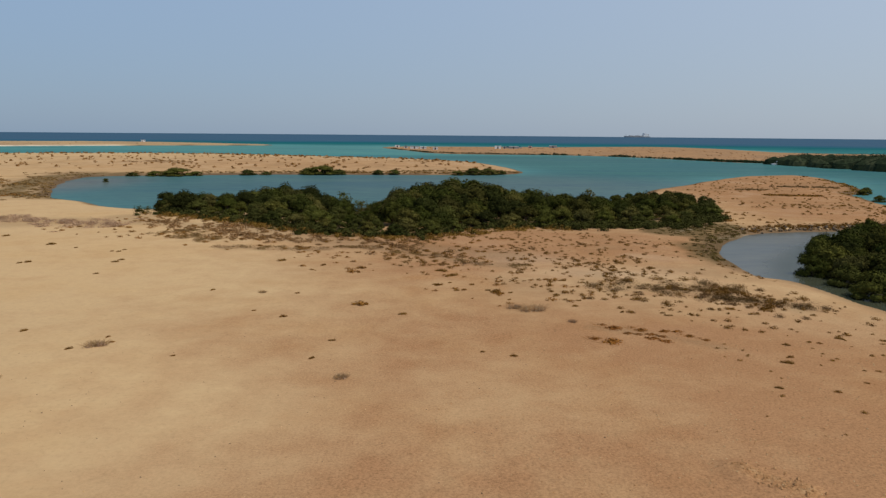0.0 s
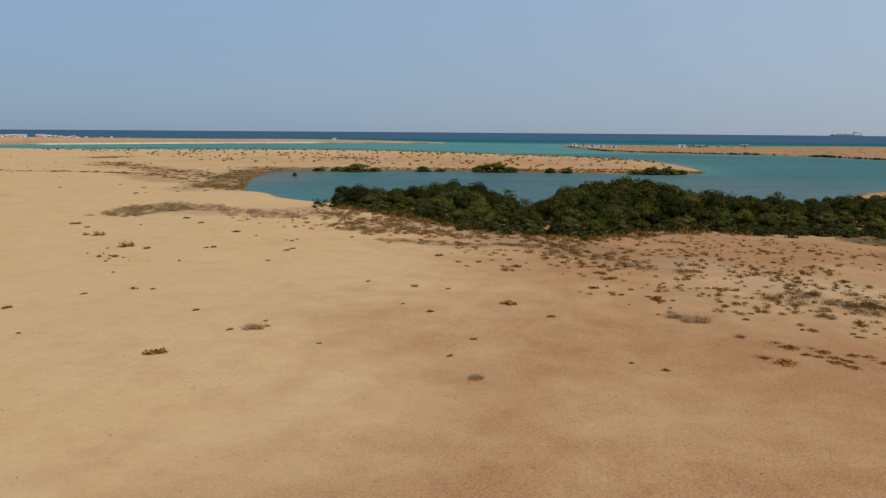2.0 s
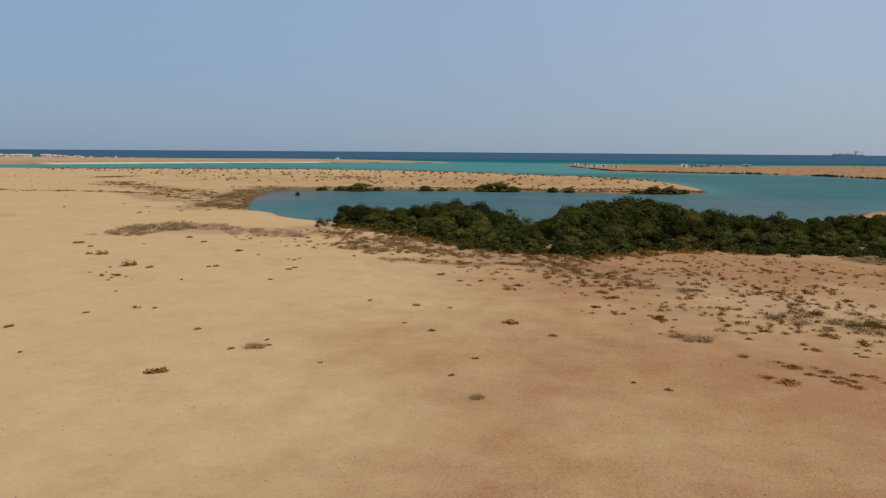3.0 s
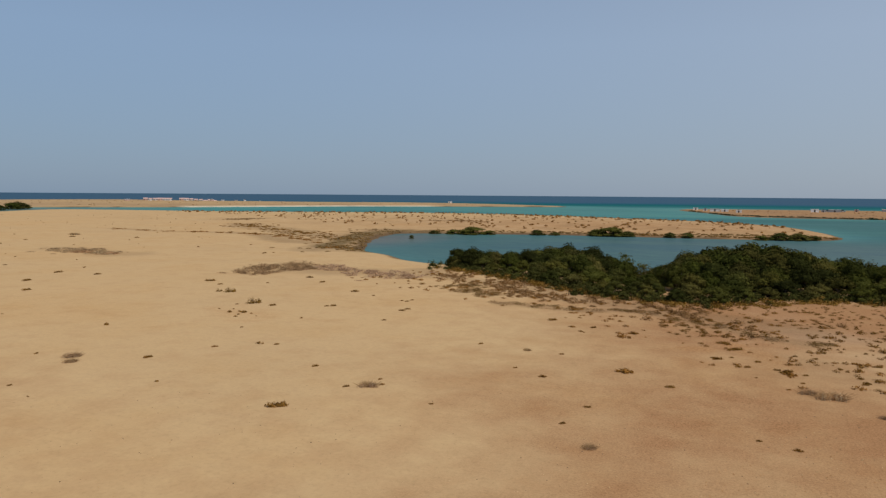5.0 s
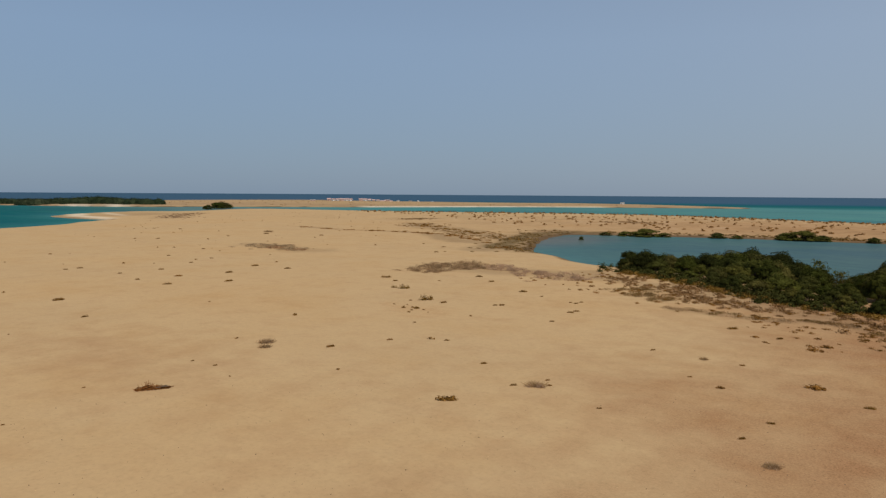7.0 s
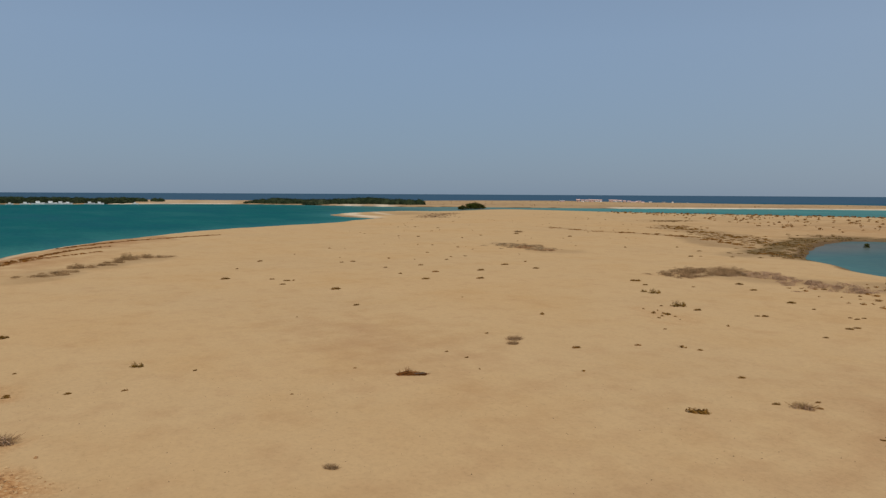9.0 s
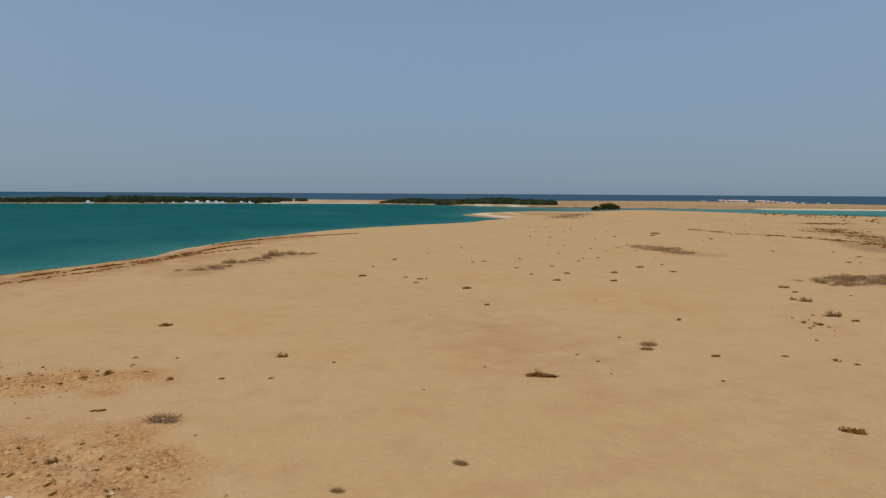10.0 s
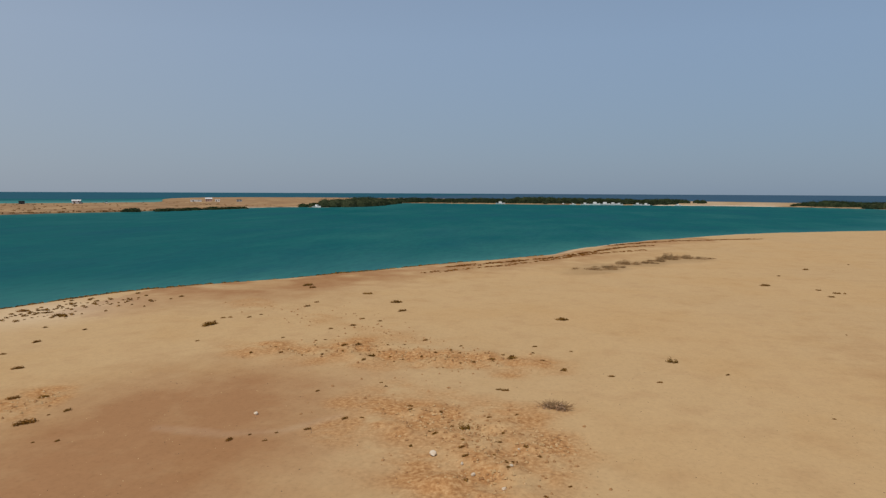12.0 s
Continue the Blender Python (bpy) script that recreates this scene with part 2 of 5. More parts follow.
PALE_STONE = rough_material("bleached_limestone", (0.58, 0.47, 0.34), (0.74, 0.64, 0.49), 2.5)
RED_STONE = rough_material("reddish_limestone", (0.32, 0.165, 0.065), (0.52, 0.300, 0.140), 2.5)
STONE_DARK = rough_material("dark_shore_rock", (0.07, 0.048, 0.030), (0.25, 0.18, 0.115), 1.6)
WHITE = rough_material("white_paint", (0.66, 0.65, 0.62), (0.82, 0.81, 0.79), 0.8, 0.6)
PINK = rough_material("pink_roof_sheet", (0.52, 0.33, 0.28), (0.64, 0.44, 0.38), 0.6, 0.7)
GREY_PAINT = rough_material("grey_paint", (0.30, 0.30, 0.30), (0.46, 0.45, 0.44), 0.6, 0.6)
DARK = rough_material("dark_opening", (0.025, 0.027, 0.03), (0.06, 0.06, 0.065), 0.8, 0.5)

# ================= building helpers =================
rng = np.random.default_rng(7)


def mesh_of(name, verts, faces, mat=None, smooth=False):
    me = bpy.data.meshes.new(name)
    verts = np.asarray(verts, np.float32).reshape(-1, 3)
    faces = np.asarray(faces, np.int32)
    k = faces.shape[1]
    me.vertices.add(len(verts))
    me.vertices.foreach_set("co", verts.ravel())
    me.loops.add(faces.size)
    me.loops.foreach_set("vertex_index", faces.ravel())
    me.polygons.add(len(faces))
    me.polygons.foreach_set("loop_start", np.arange(0, faces.size, k, dtype=np.int32))
    me.polygons.foreach_set("use_smooth", np.full(len(faces), smooth))
    me.update(calc_edges=True)
    if mat:
        me.materials.append(mat)
    return me


def part(name, me, parent, label=""):
    ob = new(name, me)
    ob.parent = parent
    return tagged(ob, label) if label else ob


def bm_mesh(name, bm, mat, smooth=False):
    me = bpy.data.meshes.new(name)
    bm.to_mesh(me)
    bm.free()
    for p in me.polygons:
        p.use_smooth = smooth
    me.materials.append(mat)
    return me


def box(name, size, at, mat, bevel=0.0):
    bm = bmesh.new()
    bmesh.ops.create_cube(bm, size=1.0, matrix=Matrix.Translation(at) @ Matrix.Diagonal((*size, 1)))
    if bevel:
        bmesh.ops.bevel(bm, geom=bm.edges[:], offset=bevel, segments=2, affect="EDGES")
    return bm_mesh(name, bm, mat)


def smoothstep(x):
    x = np.clip(x, 0, 1)
    return x * x * (3 - 2 * x)


def wave(x, y, scale, seed=0):
    """Cheap smooth noise on arrays, about -1 to 1: random values on a lattice, turned and summed."""
    r = np.random.default_rng(seed)
    grid = r.uniform(-1, 1, (64, 64))
    out, amp, total = 0.0, 1.0, 0.0
    for k in range(3):
        th = 0.6 + 1.1 * k
        u, v = (x * np.cos(th) - y * np.sin(th)) / scale * 1.9**k + 7.3 * k, (x * np.sin(th) + y * np.cos(th)) / scale * 1.9**k - 3.1 * k
        iu, iv = np.floor(u).astype(int), np.floor(v).astype(int)
        fu, fv = smoothstep(u - iu), smoothstep(v - iv)
        a, b = grid[iu % 64, iv % 64], grid[(iu + 1) % 64, iv % 64]
        c, d = grid[iu % 64, (iv + 1) % 64], grid[(iu + 1) % 64, (iv + 1) % 64]
        out = out + amp * ((a * (1 - fu) + b * fu) * (1 - fv) + (c * (1 - fu) + d * fu) * fv)
        total, amp = total + amp, amp * 0.5
    return out * 1.5 / total


# ================= plan: the shores at the water line =================
SEA = -0.8
BEHIND = [(700, -800), (200, -600), (60, -300), (10, -130), (-20, -84), (-45, -67)]
WEST_SHORE = [(-66, -59.4), (-79, -55), (-90, -46), (-104, -33.5), (-124, -19), (-142, -4), (-157, 2), (-182, 16), (-203, 33), (-228, 57), (-248, 87), (-262, 113), (-286, 138), (-303, 158)]
SAND_TONGUE = [(-325, 156), (-360, 160), (-387, 178), (-405, 202), (-412, 232), (-395, 258), (-415, 300), (-414, 330)]
SPIT_SEAWARD = [(-371, 343), (-324, 350), (-285, 362), (-240, 385), (-190, 405), (-150, 408), (-105, 398), (-57, 375), (-26, 358), (-3, 340), (15, 312), (22, 276), (26, 248)]
LAGOON = [(23, 234), (14, 227), (1, 224), (-17, 222), (-34, 221), (-52, 219), (-68, 214), (-83, 209), (-97, 204), (-102, 197), (-100, 184), (-94, 168), (-87, 152), (-80, 140), (-76, 134), (-70, 129), (-58, 119), (-50, 115)]
STAND_SHORE = [(-37, 114), (-18, 105), (0, 115), (21, 126), (35, 144), (52, 171)]
PENINSULA = [(60, 181), (74, 201), (87, 218), (100, 227), (112, 230), (116, 219), (111, 199), (101, 172), (90, 156), (86, 145), (83, 132), (85, 115), (75, 101)]
INLET = [(58, 97.5), (50.7, 95.9), (46.4, 95.1), (39.8, 92.5), (37.1, 89.7), (34.1, 85.6), (31.3, 80.2), (29.1, 74.4), (27.9, 69.3), (27.6, 65.2), (28.1, 62.8), (29.9, 61.1), (30.5, 58.3), (31.3, 54.6), (31.9, 50.5), (34, 42), (42, 30), (60, 15), (120, -30), (320, -200)]
HOME = BEHIND + WEST_SHORE + SAND_TONGUE + SPIT_SEAWARD + LAGOON + STAND_SHORE + PENINSULA + INLET
FAR_BANK = [(-170, 706), (-230, 670), (-290, 630), (-350, 575), (-395, 505), (-425, 450), (-470, 400), (-520, 350), (-530, 318), (-588, 282), (-646, 258), (-700, 222), (-735, 160), (-740, 70), (-745, 0), (-752, -50), (-768, -115), (-779, -184)]
WEST_BANK = [(-743, -180), (-618, -173), (-548, -176), (-545, -209), (-510, -230), (-441, -238), (-423, -247), (-382, -259), (-355, -274), (-324, -284), (-260, -330), (-150, -450), (0, -700), (100, -1000)]
OUTER_COAST = [(-100, -1000), (-400, -620), (-566, -494), (-606, -467), (-649, -440), (-720, -430), (-1033, -600), (-1244, -607), (-1320, -469), (-1250, -200), (-1130, 0), (-1050, 200), (-960, 330), (-877, 462), (-894, 541), (-896, 669), (-838, 776), (-697, 760), (-613, 775), (-503, 790), (-440, 835), (-370, 840), (-300, 810), (-230, 765)]
BARRIER = FAR_BANK + WEST_BANK + OUTER_COAST
EAST_INNER = [(-56, 632), (-29, 540), (-11, 480), (6, 458), (40, 453), (75, 449), (105, 424), (125, 387), (142, 354), (157, 340), (167, 318), (172, 275), (185, 230), (215, 180), (290, 120), (520, 10), (900, -50)]
EAST_OUTER = [(950, 250), (420, 480), (275, 535), (262, 590), (262, 690), (222, 765), (118, 705), (60, 690), (6, 680), (-46, 662)]
EASTERN = EAST_INNER + EAST_OUTER


def rounded(points):
    """A closed outline through the points, its corners rounded (Catmull-Rom)."""
    p = np.array(points, float)
    a, b, c, d = np.roll(p, 1, 0), p, np.roll(p, -1, 0), np.roll(p, -2, 0)
    out = []
    for s in (0.0, 0.25, 0.5, 0.75):
        out.append(0.5 * (2 * b + (c - a) * s + (2 * a - 5 * b + 4 * c - d) * s**2 + (3 * b - a - 3 * c + d) * s**3))
    return np.stack(out, 1).reshape(-1, 2)


OUTLINES = [rounded(o) for o in (HOME, BARRIER, EASTERN)]


def inland(x, y, outline):
    """Metres inside (plus) or outside (minus) an outline."""
    if x.size <= 400:
        (ax, ay), (bx, by) = outline.T[:, :, None], np.roll(outline, -1, 0).T[:, :, None]
        px, py, dx, dy = x.ravel()[None], y.ravel()[None], bx - ax, by - ay
        s = np.clip(((px - ax) * dx + (py - ay) * dy) / (dx * dx + dy * dy + 1e-9), 0, 1)
        best = ((px - ax - s * dx) ** 2 + (py - ay - s * dy) ** 2).min(0)
        level = np.where(dy == 0, 1.0, dy)
        odd = (((ay > py) != (by > py)) & (px < dx * (py - ay) / level + ax)).sum(0) % 2 == 1
        return (np.where(odd, 1, -1) * np.sqrt(best)).reshape(x.shape)
    best, odd = np.full(x.shape, 1e9), np.zeros(x.shape, bool)
    for (ax, ay), (bx, by) in zip(outline, np.roll(outline, -1, 0)):
        dx, dy = bx - ax, by - ay
        s = np.clip(((x - ax) * dx + (y - ay) * dy) / (dx * dx + dy * dy + 1e-9), 0, 1)
        best = np.minimum(best, (x - ax - s * dx) ** 2 + (y - ay - s * dy) ** 2)
        if ay != by:
            odd ^= ((ay > y) != (by > y)) & (x < (bx - ax) * (y - ay) / (by - ay) + ax)
    return np.where(odd, 1, -1) * np.sqrt(best)


def land(x, y):
    return np.max([inland(x, y, o) for o in OUTLINES], 0)


def near_line(x, y, points):
    """Metres to an open line."""
    best = np.full(np.shape(x), 1e9)
    for (ax, ay), (bx, by) in zip(points[:-1], points[1:]):
        dx, dy = bx - ax, by - ay
        s = np.clip(((x - ax) * dx + (y - ay) * dy) / (dx * dx + dy * dy + 1e-9), 0, 1)
        best = np.minimum(best, (x - ax - s * dx) ** 2 + (y - ay - s * dy) ** 2)
    return np.sqrt(best)


RUBBLE = [(-50, -21), (-51, -16), (-49, -10), (-49.5, -4.5)]
RUBBLE_CORNER = [(9.6, 23.1), (11.2, 21.7)]
RUBBLE_NEAR = [(-36, -8), (-34, -4.5), (-31.2, -3), (-27.5, -3.5)]


def relief(x, y, inside=None):
    """The ground's height."""
    d = land(x, y) if inside is None else inside
    r = np.hypot(x, y)
    shore = d + np.minimum(1.2, 0.004 * r + 0.25) * wave(x, y, 9.0, 3)
    up = SEA + 0.80 * (1 - np.exp(-np.maximum(shore, 0) / 2.2))
    down = SEA - np.minimum(4.0, 0.16 * np.maximum(-shore, 0))
    hum = smoothstep(shore / 12) * (0.05 * wave(x, y, 46.0, 11) + 0.02 * wave(x, y, 11.0, 12) + 0.006 * wave(x, y, 2.3, 13))
    up = SEA + (up - SEA) * (1 - 0.7 * np.exp(-(((x + 380) / 55) ** 2) - ((y - 185) / 50) ** 2))
    for line, half, mx, my in ((RUBBLE, 3.0, -40, -8), (RUBBLE_NEAR, 2.6, -40, -8), (RUBBLE_CORNER, 0.9, 10, 22)):
        near = (np.abs(x - mx) < 25) & (np.abs(y - my) < 25)
        lump = np.zeros(np.shape(x))
        lump[near] = smoothstep(1.5 - near_line(x[near], y[near], line) / half) * (0.08 + 0.24 * wave(x[near], y[near], 1.5, 17))
        hum = hum + lump
    return np.where(shore > 0, up + hum, down)


def ground_at(x, y):
    return float(relief(np.array([float(x)]), np.array([float(y)]))[0])


def heights(xy):
    xy = np.asarray(xy, float).reshape(-1, 2)
    return relief(xy[:, 0], xy[:, 1])


# lines and patches of low growth, drift and bare soil: points, half width
STAND_FRINGE = [(-46, 99), (-41, 94), (-29, 88), (-20.4, 81.5), (-13.3, 78), (-6.6, 74.5), (-0.5, 73), (4, 70)]
DRIFT_BELT = [(-24.5, 73.2), (-19.9, 72.6), (-14.8, 72.4), (-11.6, 74.2), (-8.4, 73), (-5.3, 70.7), (-2.5, 68.6), (0.2, 66.1), (2.6, 64.5), (5.2, 63.7)]
BRUSH_BAND = [(10.6, 56.6), (13.9, 54.5), (17.2, 53.6), (19.6, 52.7), (20.6, 50.8), (21.9, 49.1), (23.8, 47.8)]
GREY_BRUSH = [(-70, 89), (-64, 93), (-58, 92), (-53, 94.5), (-45.5, 93)]
LAGOON_END = [(-84, 134), (-79, 136), (-90, 154), (-97, 172), (-104, 190), (-108, 203)]
OLD_DRIFT = [(-188, 167), (-165, 162), (-142, 167), (-122, 163), (-100, 149), (-82, 131)]
OLD_DRIFT_INNER = [(-177, 214), (-156, 197), (-133, 182), (-110, 167), (-98, 160)]
BROWN_PATCH = [(-132, 102), (-125, 103), (-116, 100), (-110, 100)]
SHORE_BRUSH = [(-110, 4), (-116, 7.7), (-121, 12), (-124, 15), (-130, 20), (-134, 25)]
SPIT_BRUSH = [(-127, 286), (-118, 292), (-106, 280)]
FAR_BRUSH = [(-207, 246), (-208, 260)]
MARSH = [(27.5, 88.5), (33, 93), (37, 96), (36.5, 90), (32.5, 85), (28.8, 76), (27, 70)]
TONGUE_BRUSH = [(-290, 180), (-325, 205), (-350, 230)]
WRACK = [(-112, -18), (-124, -7), (-135, 1), (-144, 6), (-154, 11), (-162, 16), (-167, 22)]
WRACK_OUTER = [(-166, 12), (-176, 21), (-183, 28), (-188, 36), (-193, 44), (-198, 54)]
WRACK_UPPER = [(-103, -20), (-116, -9), (-128, -1), (-138, 4), (-145, 10), (-153, 18)]
RUBBLE_STRAY = [(-71, -34), (-66, -25), (-58, -17), (-52, -9), (-44, -9), (-39, -12)]
RUBBLE_SIDE = [(-31.5, 0), (-33.5, -1)]


def blob(x, y, cx, cy, rx, ry):
    return np.exp(-(((x - cx) / rx) ** 2 + ((y - cy) / ry) ** 2))


# ================= the ground: one sheet to the horizon =================
def sheet(rings, bearings):
    """A round sheet: radii by bearings (degrees to the left of +y)."""
    th = np.radians(bearings)
    r, t = np.meshgrid(rings, th, indexing="ij")
    x, y = -np.sin(t) * r, np.cos(t) * r
    m, k = r.shape
    i, j = np.meshgrid(np.arange(m - 1), np.arange(k), indexing="ij")
    jn = (j + 1) % k
    quads = np.stack([i * k + j, (i + 1) * k + j, (i + 1) * k + jn, i * k + jn], -1).reshape(-1, 4)[:, ::-1]
    return x.ravel(), y.ravel(), quads


def make_ground():
    rings = [0.0, 4.0, 8.0, 12.0]
    while rings[-1] < 4950:
        r = rings[-1]
        rings.append(r + (0.012 * r if r < 450 else 0.011 * r if r < 1200 else 0.016 * r if r < 1500 else 0.08 * r))
    rings[-1] = 4950
    bearings = np.concatenate([np.arange(-40, 140, 0.28), np.arange(140, 320, 3.0)])
    x, y, quads = sheet(np.array(rings), bearings)
    home, barrier, east = [inland(x, y, o) for o in OUTLINES]
    d = np.maximum(home, np.maximum(barrier, east))
    z = relief(x, y, d)
    me = mesh_of("ground", np.stack([x, y, z], -1), quads, SAND, True)
    r = np.hypot(x, y)
    n1, n2 = wave(x, y, 14, 21), wave(x, y, 4, 22)
    # redder, stonier soil on the south-eastern half, and a red hollow by the western shore
    side = (x + 0.2 * y + 0.5) / 26
    red = 0.72 * smoothstep(0.5 + side * 0.5 + 0.22 * n1 + 0.12 * n2) * smoothstep((62 - r) / 25) + 0.30 * smoothstep(0.5 + side * 0.5 + 0.25 * n1) * smoothstep((150 - r) / 60)
    red = red + 0.95 * smoothstep((x - 30) / 30) * smoothstep((y - 90) / 20) * (home > 0)
    red = red + (0.95 + 0.2 * n2) * blob(x, y, -35, -20.5, 11, 8) + 0.75 * blob(x, y, -25, -20, 11, 9) + 0.5 * blob(x, y, -84, -34, 14, 9)
    red = red + 0.95 * blob(x, y, 10, 78, 26, 14) + 0.55 * blob(x, y, -4, 61, 9, 8) + 0.10 * blob(x, y, -14, 27, 11, 13) + 0.7 * blob(x, y, 10.8, 21.8, 2.6, 1.6) + 0.6 * blob(x, y, 12, 40.5, 6, 2.5) + 0.3 * blob(x, y, -50, 26, 14, 6)
    red = red + 0.75 * (east > 0) + (0.5 + 0.4 * n1) * ((barrier > 0) & (y < -120)) + 0.65 * blob(x, y, -40, 280, 130, 90)
    red = red + 0.85 * smoothstep(0.62 + 0.5 * n1 + 0.7 * n2) * smoothstep(1.2 - d / 22) * (home > 0) * (x < -60) * (y < 40) * (y > -50)
    rubble = np.zeros(x.shape)
    for line, w in ((RUBBLE, 2.6), (RUBBLE_NEAR, 3.2), (RUBBLE_SIDE, 1.6), ([(-36, -30.5), (-33, -30)], 1.2)):
        rubble = np.maximum(rubble, smoothstep(1.55 - 0.75 * near_line(x, y, line) / w + 0.8 * n2 + 0.35 * n1))
    rubble = np.maximum(rubble, 0.45 * smoothstep(0.9 - near_line(x, y, RUBBLE_STRAY) / 3.0 + 1.0 * n2 + 0.4 * n1))
    rubble = np.maximum(rubble, 0.75 * smoothstep(1.3 - near_line(x, y, RUBBLE_CORNER) / 0.8 + 0.5 * n2))
    rubble = np.maximum(rubble, 0.2 * smoothstep(1.5 - near_line(x, y, [(-49.5, 58), (-44, 54)]) / 2.5 + 0.4 * n2))
    for line, w, k in (([(8.5, 42.3), (11.5, 40.8), (14.6, 38.6)], 1.3, 0.3), ([(-5, 58), (-3, 58)], 1.2, 0.35), ([(-1, 61), (1, 57.5), (2.4, 54)], 1.1, 0.45)):
        rubble = np.maximum(rubble, k * smoothstep(1.3 - near_line(x, y, line) / w + 0.5 * n2))
    litter = np.zeros(x.shape)
    for line, w, k in ((STAND_FRINGE, 4.0, 0.6), (DRIFT_BELT, 1.5, 0.6), ([(8.2, 42.6), (11.5, 41.2), (14.8, 38.6)], 0.9, 0.55), (BRUSH_BAND, 1.6, 0.45), (GREY_BRUSH, 4.5, 0.5), (LAGOON_END, 11.0, 0.9), (OLD_DRIFT, 2.5, 0.6), (OLD_DRIFT_INNER, 8.0, 0.75), ([(-125, 161), (-103, 143), (-96, 142), (-84, 132)], 4.0, 0.75),
                       (BROWN_PATCH, 5.0, 0.45), (SHORE_BRUSH, 4.5, 0.5), (SPIT_BRUSH, 7.0, 0.6), (FAR_BRUSH, 7.0, 0.5), (TONGUE_BRUSH, 9.0, 0.55), ([(39, 93), (46, 95.6), (52, 96.8), (58, 98), (72, 101)], 1.6, 0.95), ([(112, 205), (106, 186), (100, 170), (91, 157)], 5.0, 0.7), (RUBBLE_CORNER, 0.5, 0.5), (WRACK_UPPER, 0.8, 0.35), (WRACK, 1.0, 0.4), (WRACK_OUTER, 1.2, 0.4), ([(-97, 208), (-60, 219), (-20, 226), (20, 236)], 5.0, 0.7), ([(-380, -275), (-470, -260), (-560, -240)], 12.0, 0.35)):
        near = (np.abs(x - np.mean([p[0] for p in line])) < 150) & (np.abs(y - np.mean([p[1] for p in line])) < 150)
        v = np.zeros(x.shape)
        v[near] = k * smoothstep(1.3 - near_line(x[near], y[near], line) / w + 0.4 * n2[near] + 0.25 * n1[near])
        litter = np.maximum(litter, v)
    # thin brown growth that mottles the spit, the peninsula and the slope before the inlet
    mottled = np.clip(0.9 * (barrier > 0) * (y < -120) + 1.3 * blob(x, y, -70, 295, 190, 75) * (home > 0) * (y > 226) + blob(x, y, 80, 160, 45, 75) * (home > 0) * (x > 36) + blob(x, y, 14, 66, 18, 18), 0, 1)
    litter = np.maximum(litter, 0.5 * mottled * smoothstep(0.15 + 0.9 * n2 + 0.7 * n1))
    algae = np.zeros(x.shape)
    near = r < 140
    algae[near] = 0.95 * smoothstep(1.5 - near_line(x[near], y[near], MARSH) / 3.2 + 0.5 * n2[near])
    near = (r > 100) & (r < 260) & (x < -60)
    algae[near] = 0.75 * smoothstep(1.4 - near_line(x[near], y[near], [(-72, 131), (-79, 133), (-86, 134), (-94, 152), (-101, 170), (-107, 190), (-104, 204), (-94, 210)]) / 3.4 + 0.5 * n2[near])
    # pale salt beach on the far banks and on the sand tongue
    pale = 0.9 * smoothstep(1.2 - near_line(x, y, [(-292, 626), (-355, 570), (-398, 503), (-428, 456)]) / 13)
    for line, w, k in (([(-730, 150), (-1000, 205)], 30, 0.3), ([(-722, 190), (-950, 262)], 30, 0.3), ([(-578, 274), (-630, 300)], 15, 0.9), ([(-741, 105), (-736, 160), (-716, 205)], 8, 0.95), ([(-552, -178), (-560, -172), (-600, -169)], 4, 0.9), ([(-560, -492), (-606, -465), (-649, -438)], 6, 0.9), ([(-560, 298), (-610, 325)], 14, 0.9), ([(-306, 160), (-349, 166), (-390, 186)], 6, 0.6), ([(-345, 188), (-395, 204)], 4, 0.45)):
        pale = np.maximum(pale, k * smoothstep(1.2 - near_line(x, y, line) / w + 0.25 * n1))
    pale = np.maximum(pale, 0.75 * smoothstep(1.2 - near_line(x, y, [(-545, -200), (-510, -232), (-470, -235)]) / 7))
    pale = np.maximum(pale, 0.55 * smoothstep(1.2 - near_line(x, y, [(28.9, 89.3), (31.5, 91.7), (33.9, 93.5)]) / 0.7))
    pale = np.maximum(pale, 0.45 * smoothstep(1.2 - near_line(x, y, [(32.5, 85.6), (36, 88.8), (38.8, 91.4)]) / 0.8))
    pale = np.maximum(pale, 0.10 * mottled * smoothstep(-0.1 - 0.9 * n2 - 0.6 * n1))
    pale = np.maximum(pale, (0.09 + 0.06 * n2) * np.maximum(blob(x, y, 6, 68, 5, 3.5), blob(x, y, 13, 60.5, 7, 3.5)))
    pale = np.maximum(pale, 0.38 * smoothstep(1.4 - near_line(x, y, [(-140, -2), (-157, 4), (-182, 18), (-203, 35), (-228, 59), (-248, 89)]) / 1.8 + 0.3 * n2))
    pale = np.maximum(pale, 0.08 * smoothstep(1.2 - near_line(x, y, [(-31.7, -20.7), (-31.5, -16.9), (-32.5, -14.3), (-35.3, -12.2)]) / 0.5 + 0.5 * n2))
    pale = np.maximum(pale, 0.34 * blob(x, y, -62, -51, 9, 6))
    # the far banks are duller: dead growth, and distance haze put into the sand's colour
    dull = (0.75 + 0.25 * n1) * (barrier > 0) * (0.55 + 0.45 * smoothstep(0.5 + 0.6 * wave(x, y, 60, 25))) + (0.5 + 0.3 * n1) * (east > 0)
    dull = np.where(y < -120, np.maximum(0.8 * dull, 0.6 * (barrier > 0) * smoothstep(0.6 + 0.9 * n2)), 0.8 * dull)
    wet = 0.9 * smoothstep((SEA + 0.62 - z) / 0.25) * smoothstep(0.6 + (r - 90) / 200) * (1 - np.clip(pale, 0, 1)) * (1 - 0.9 * blob(x, y, -380, 185, 60, 55))
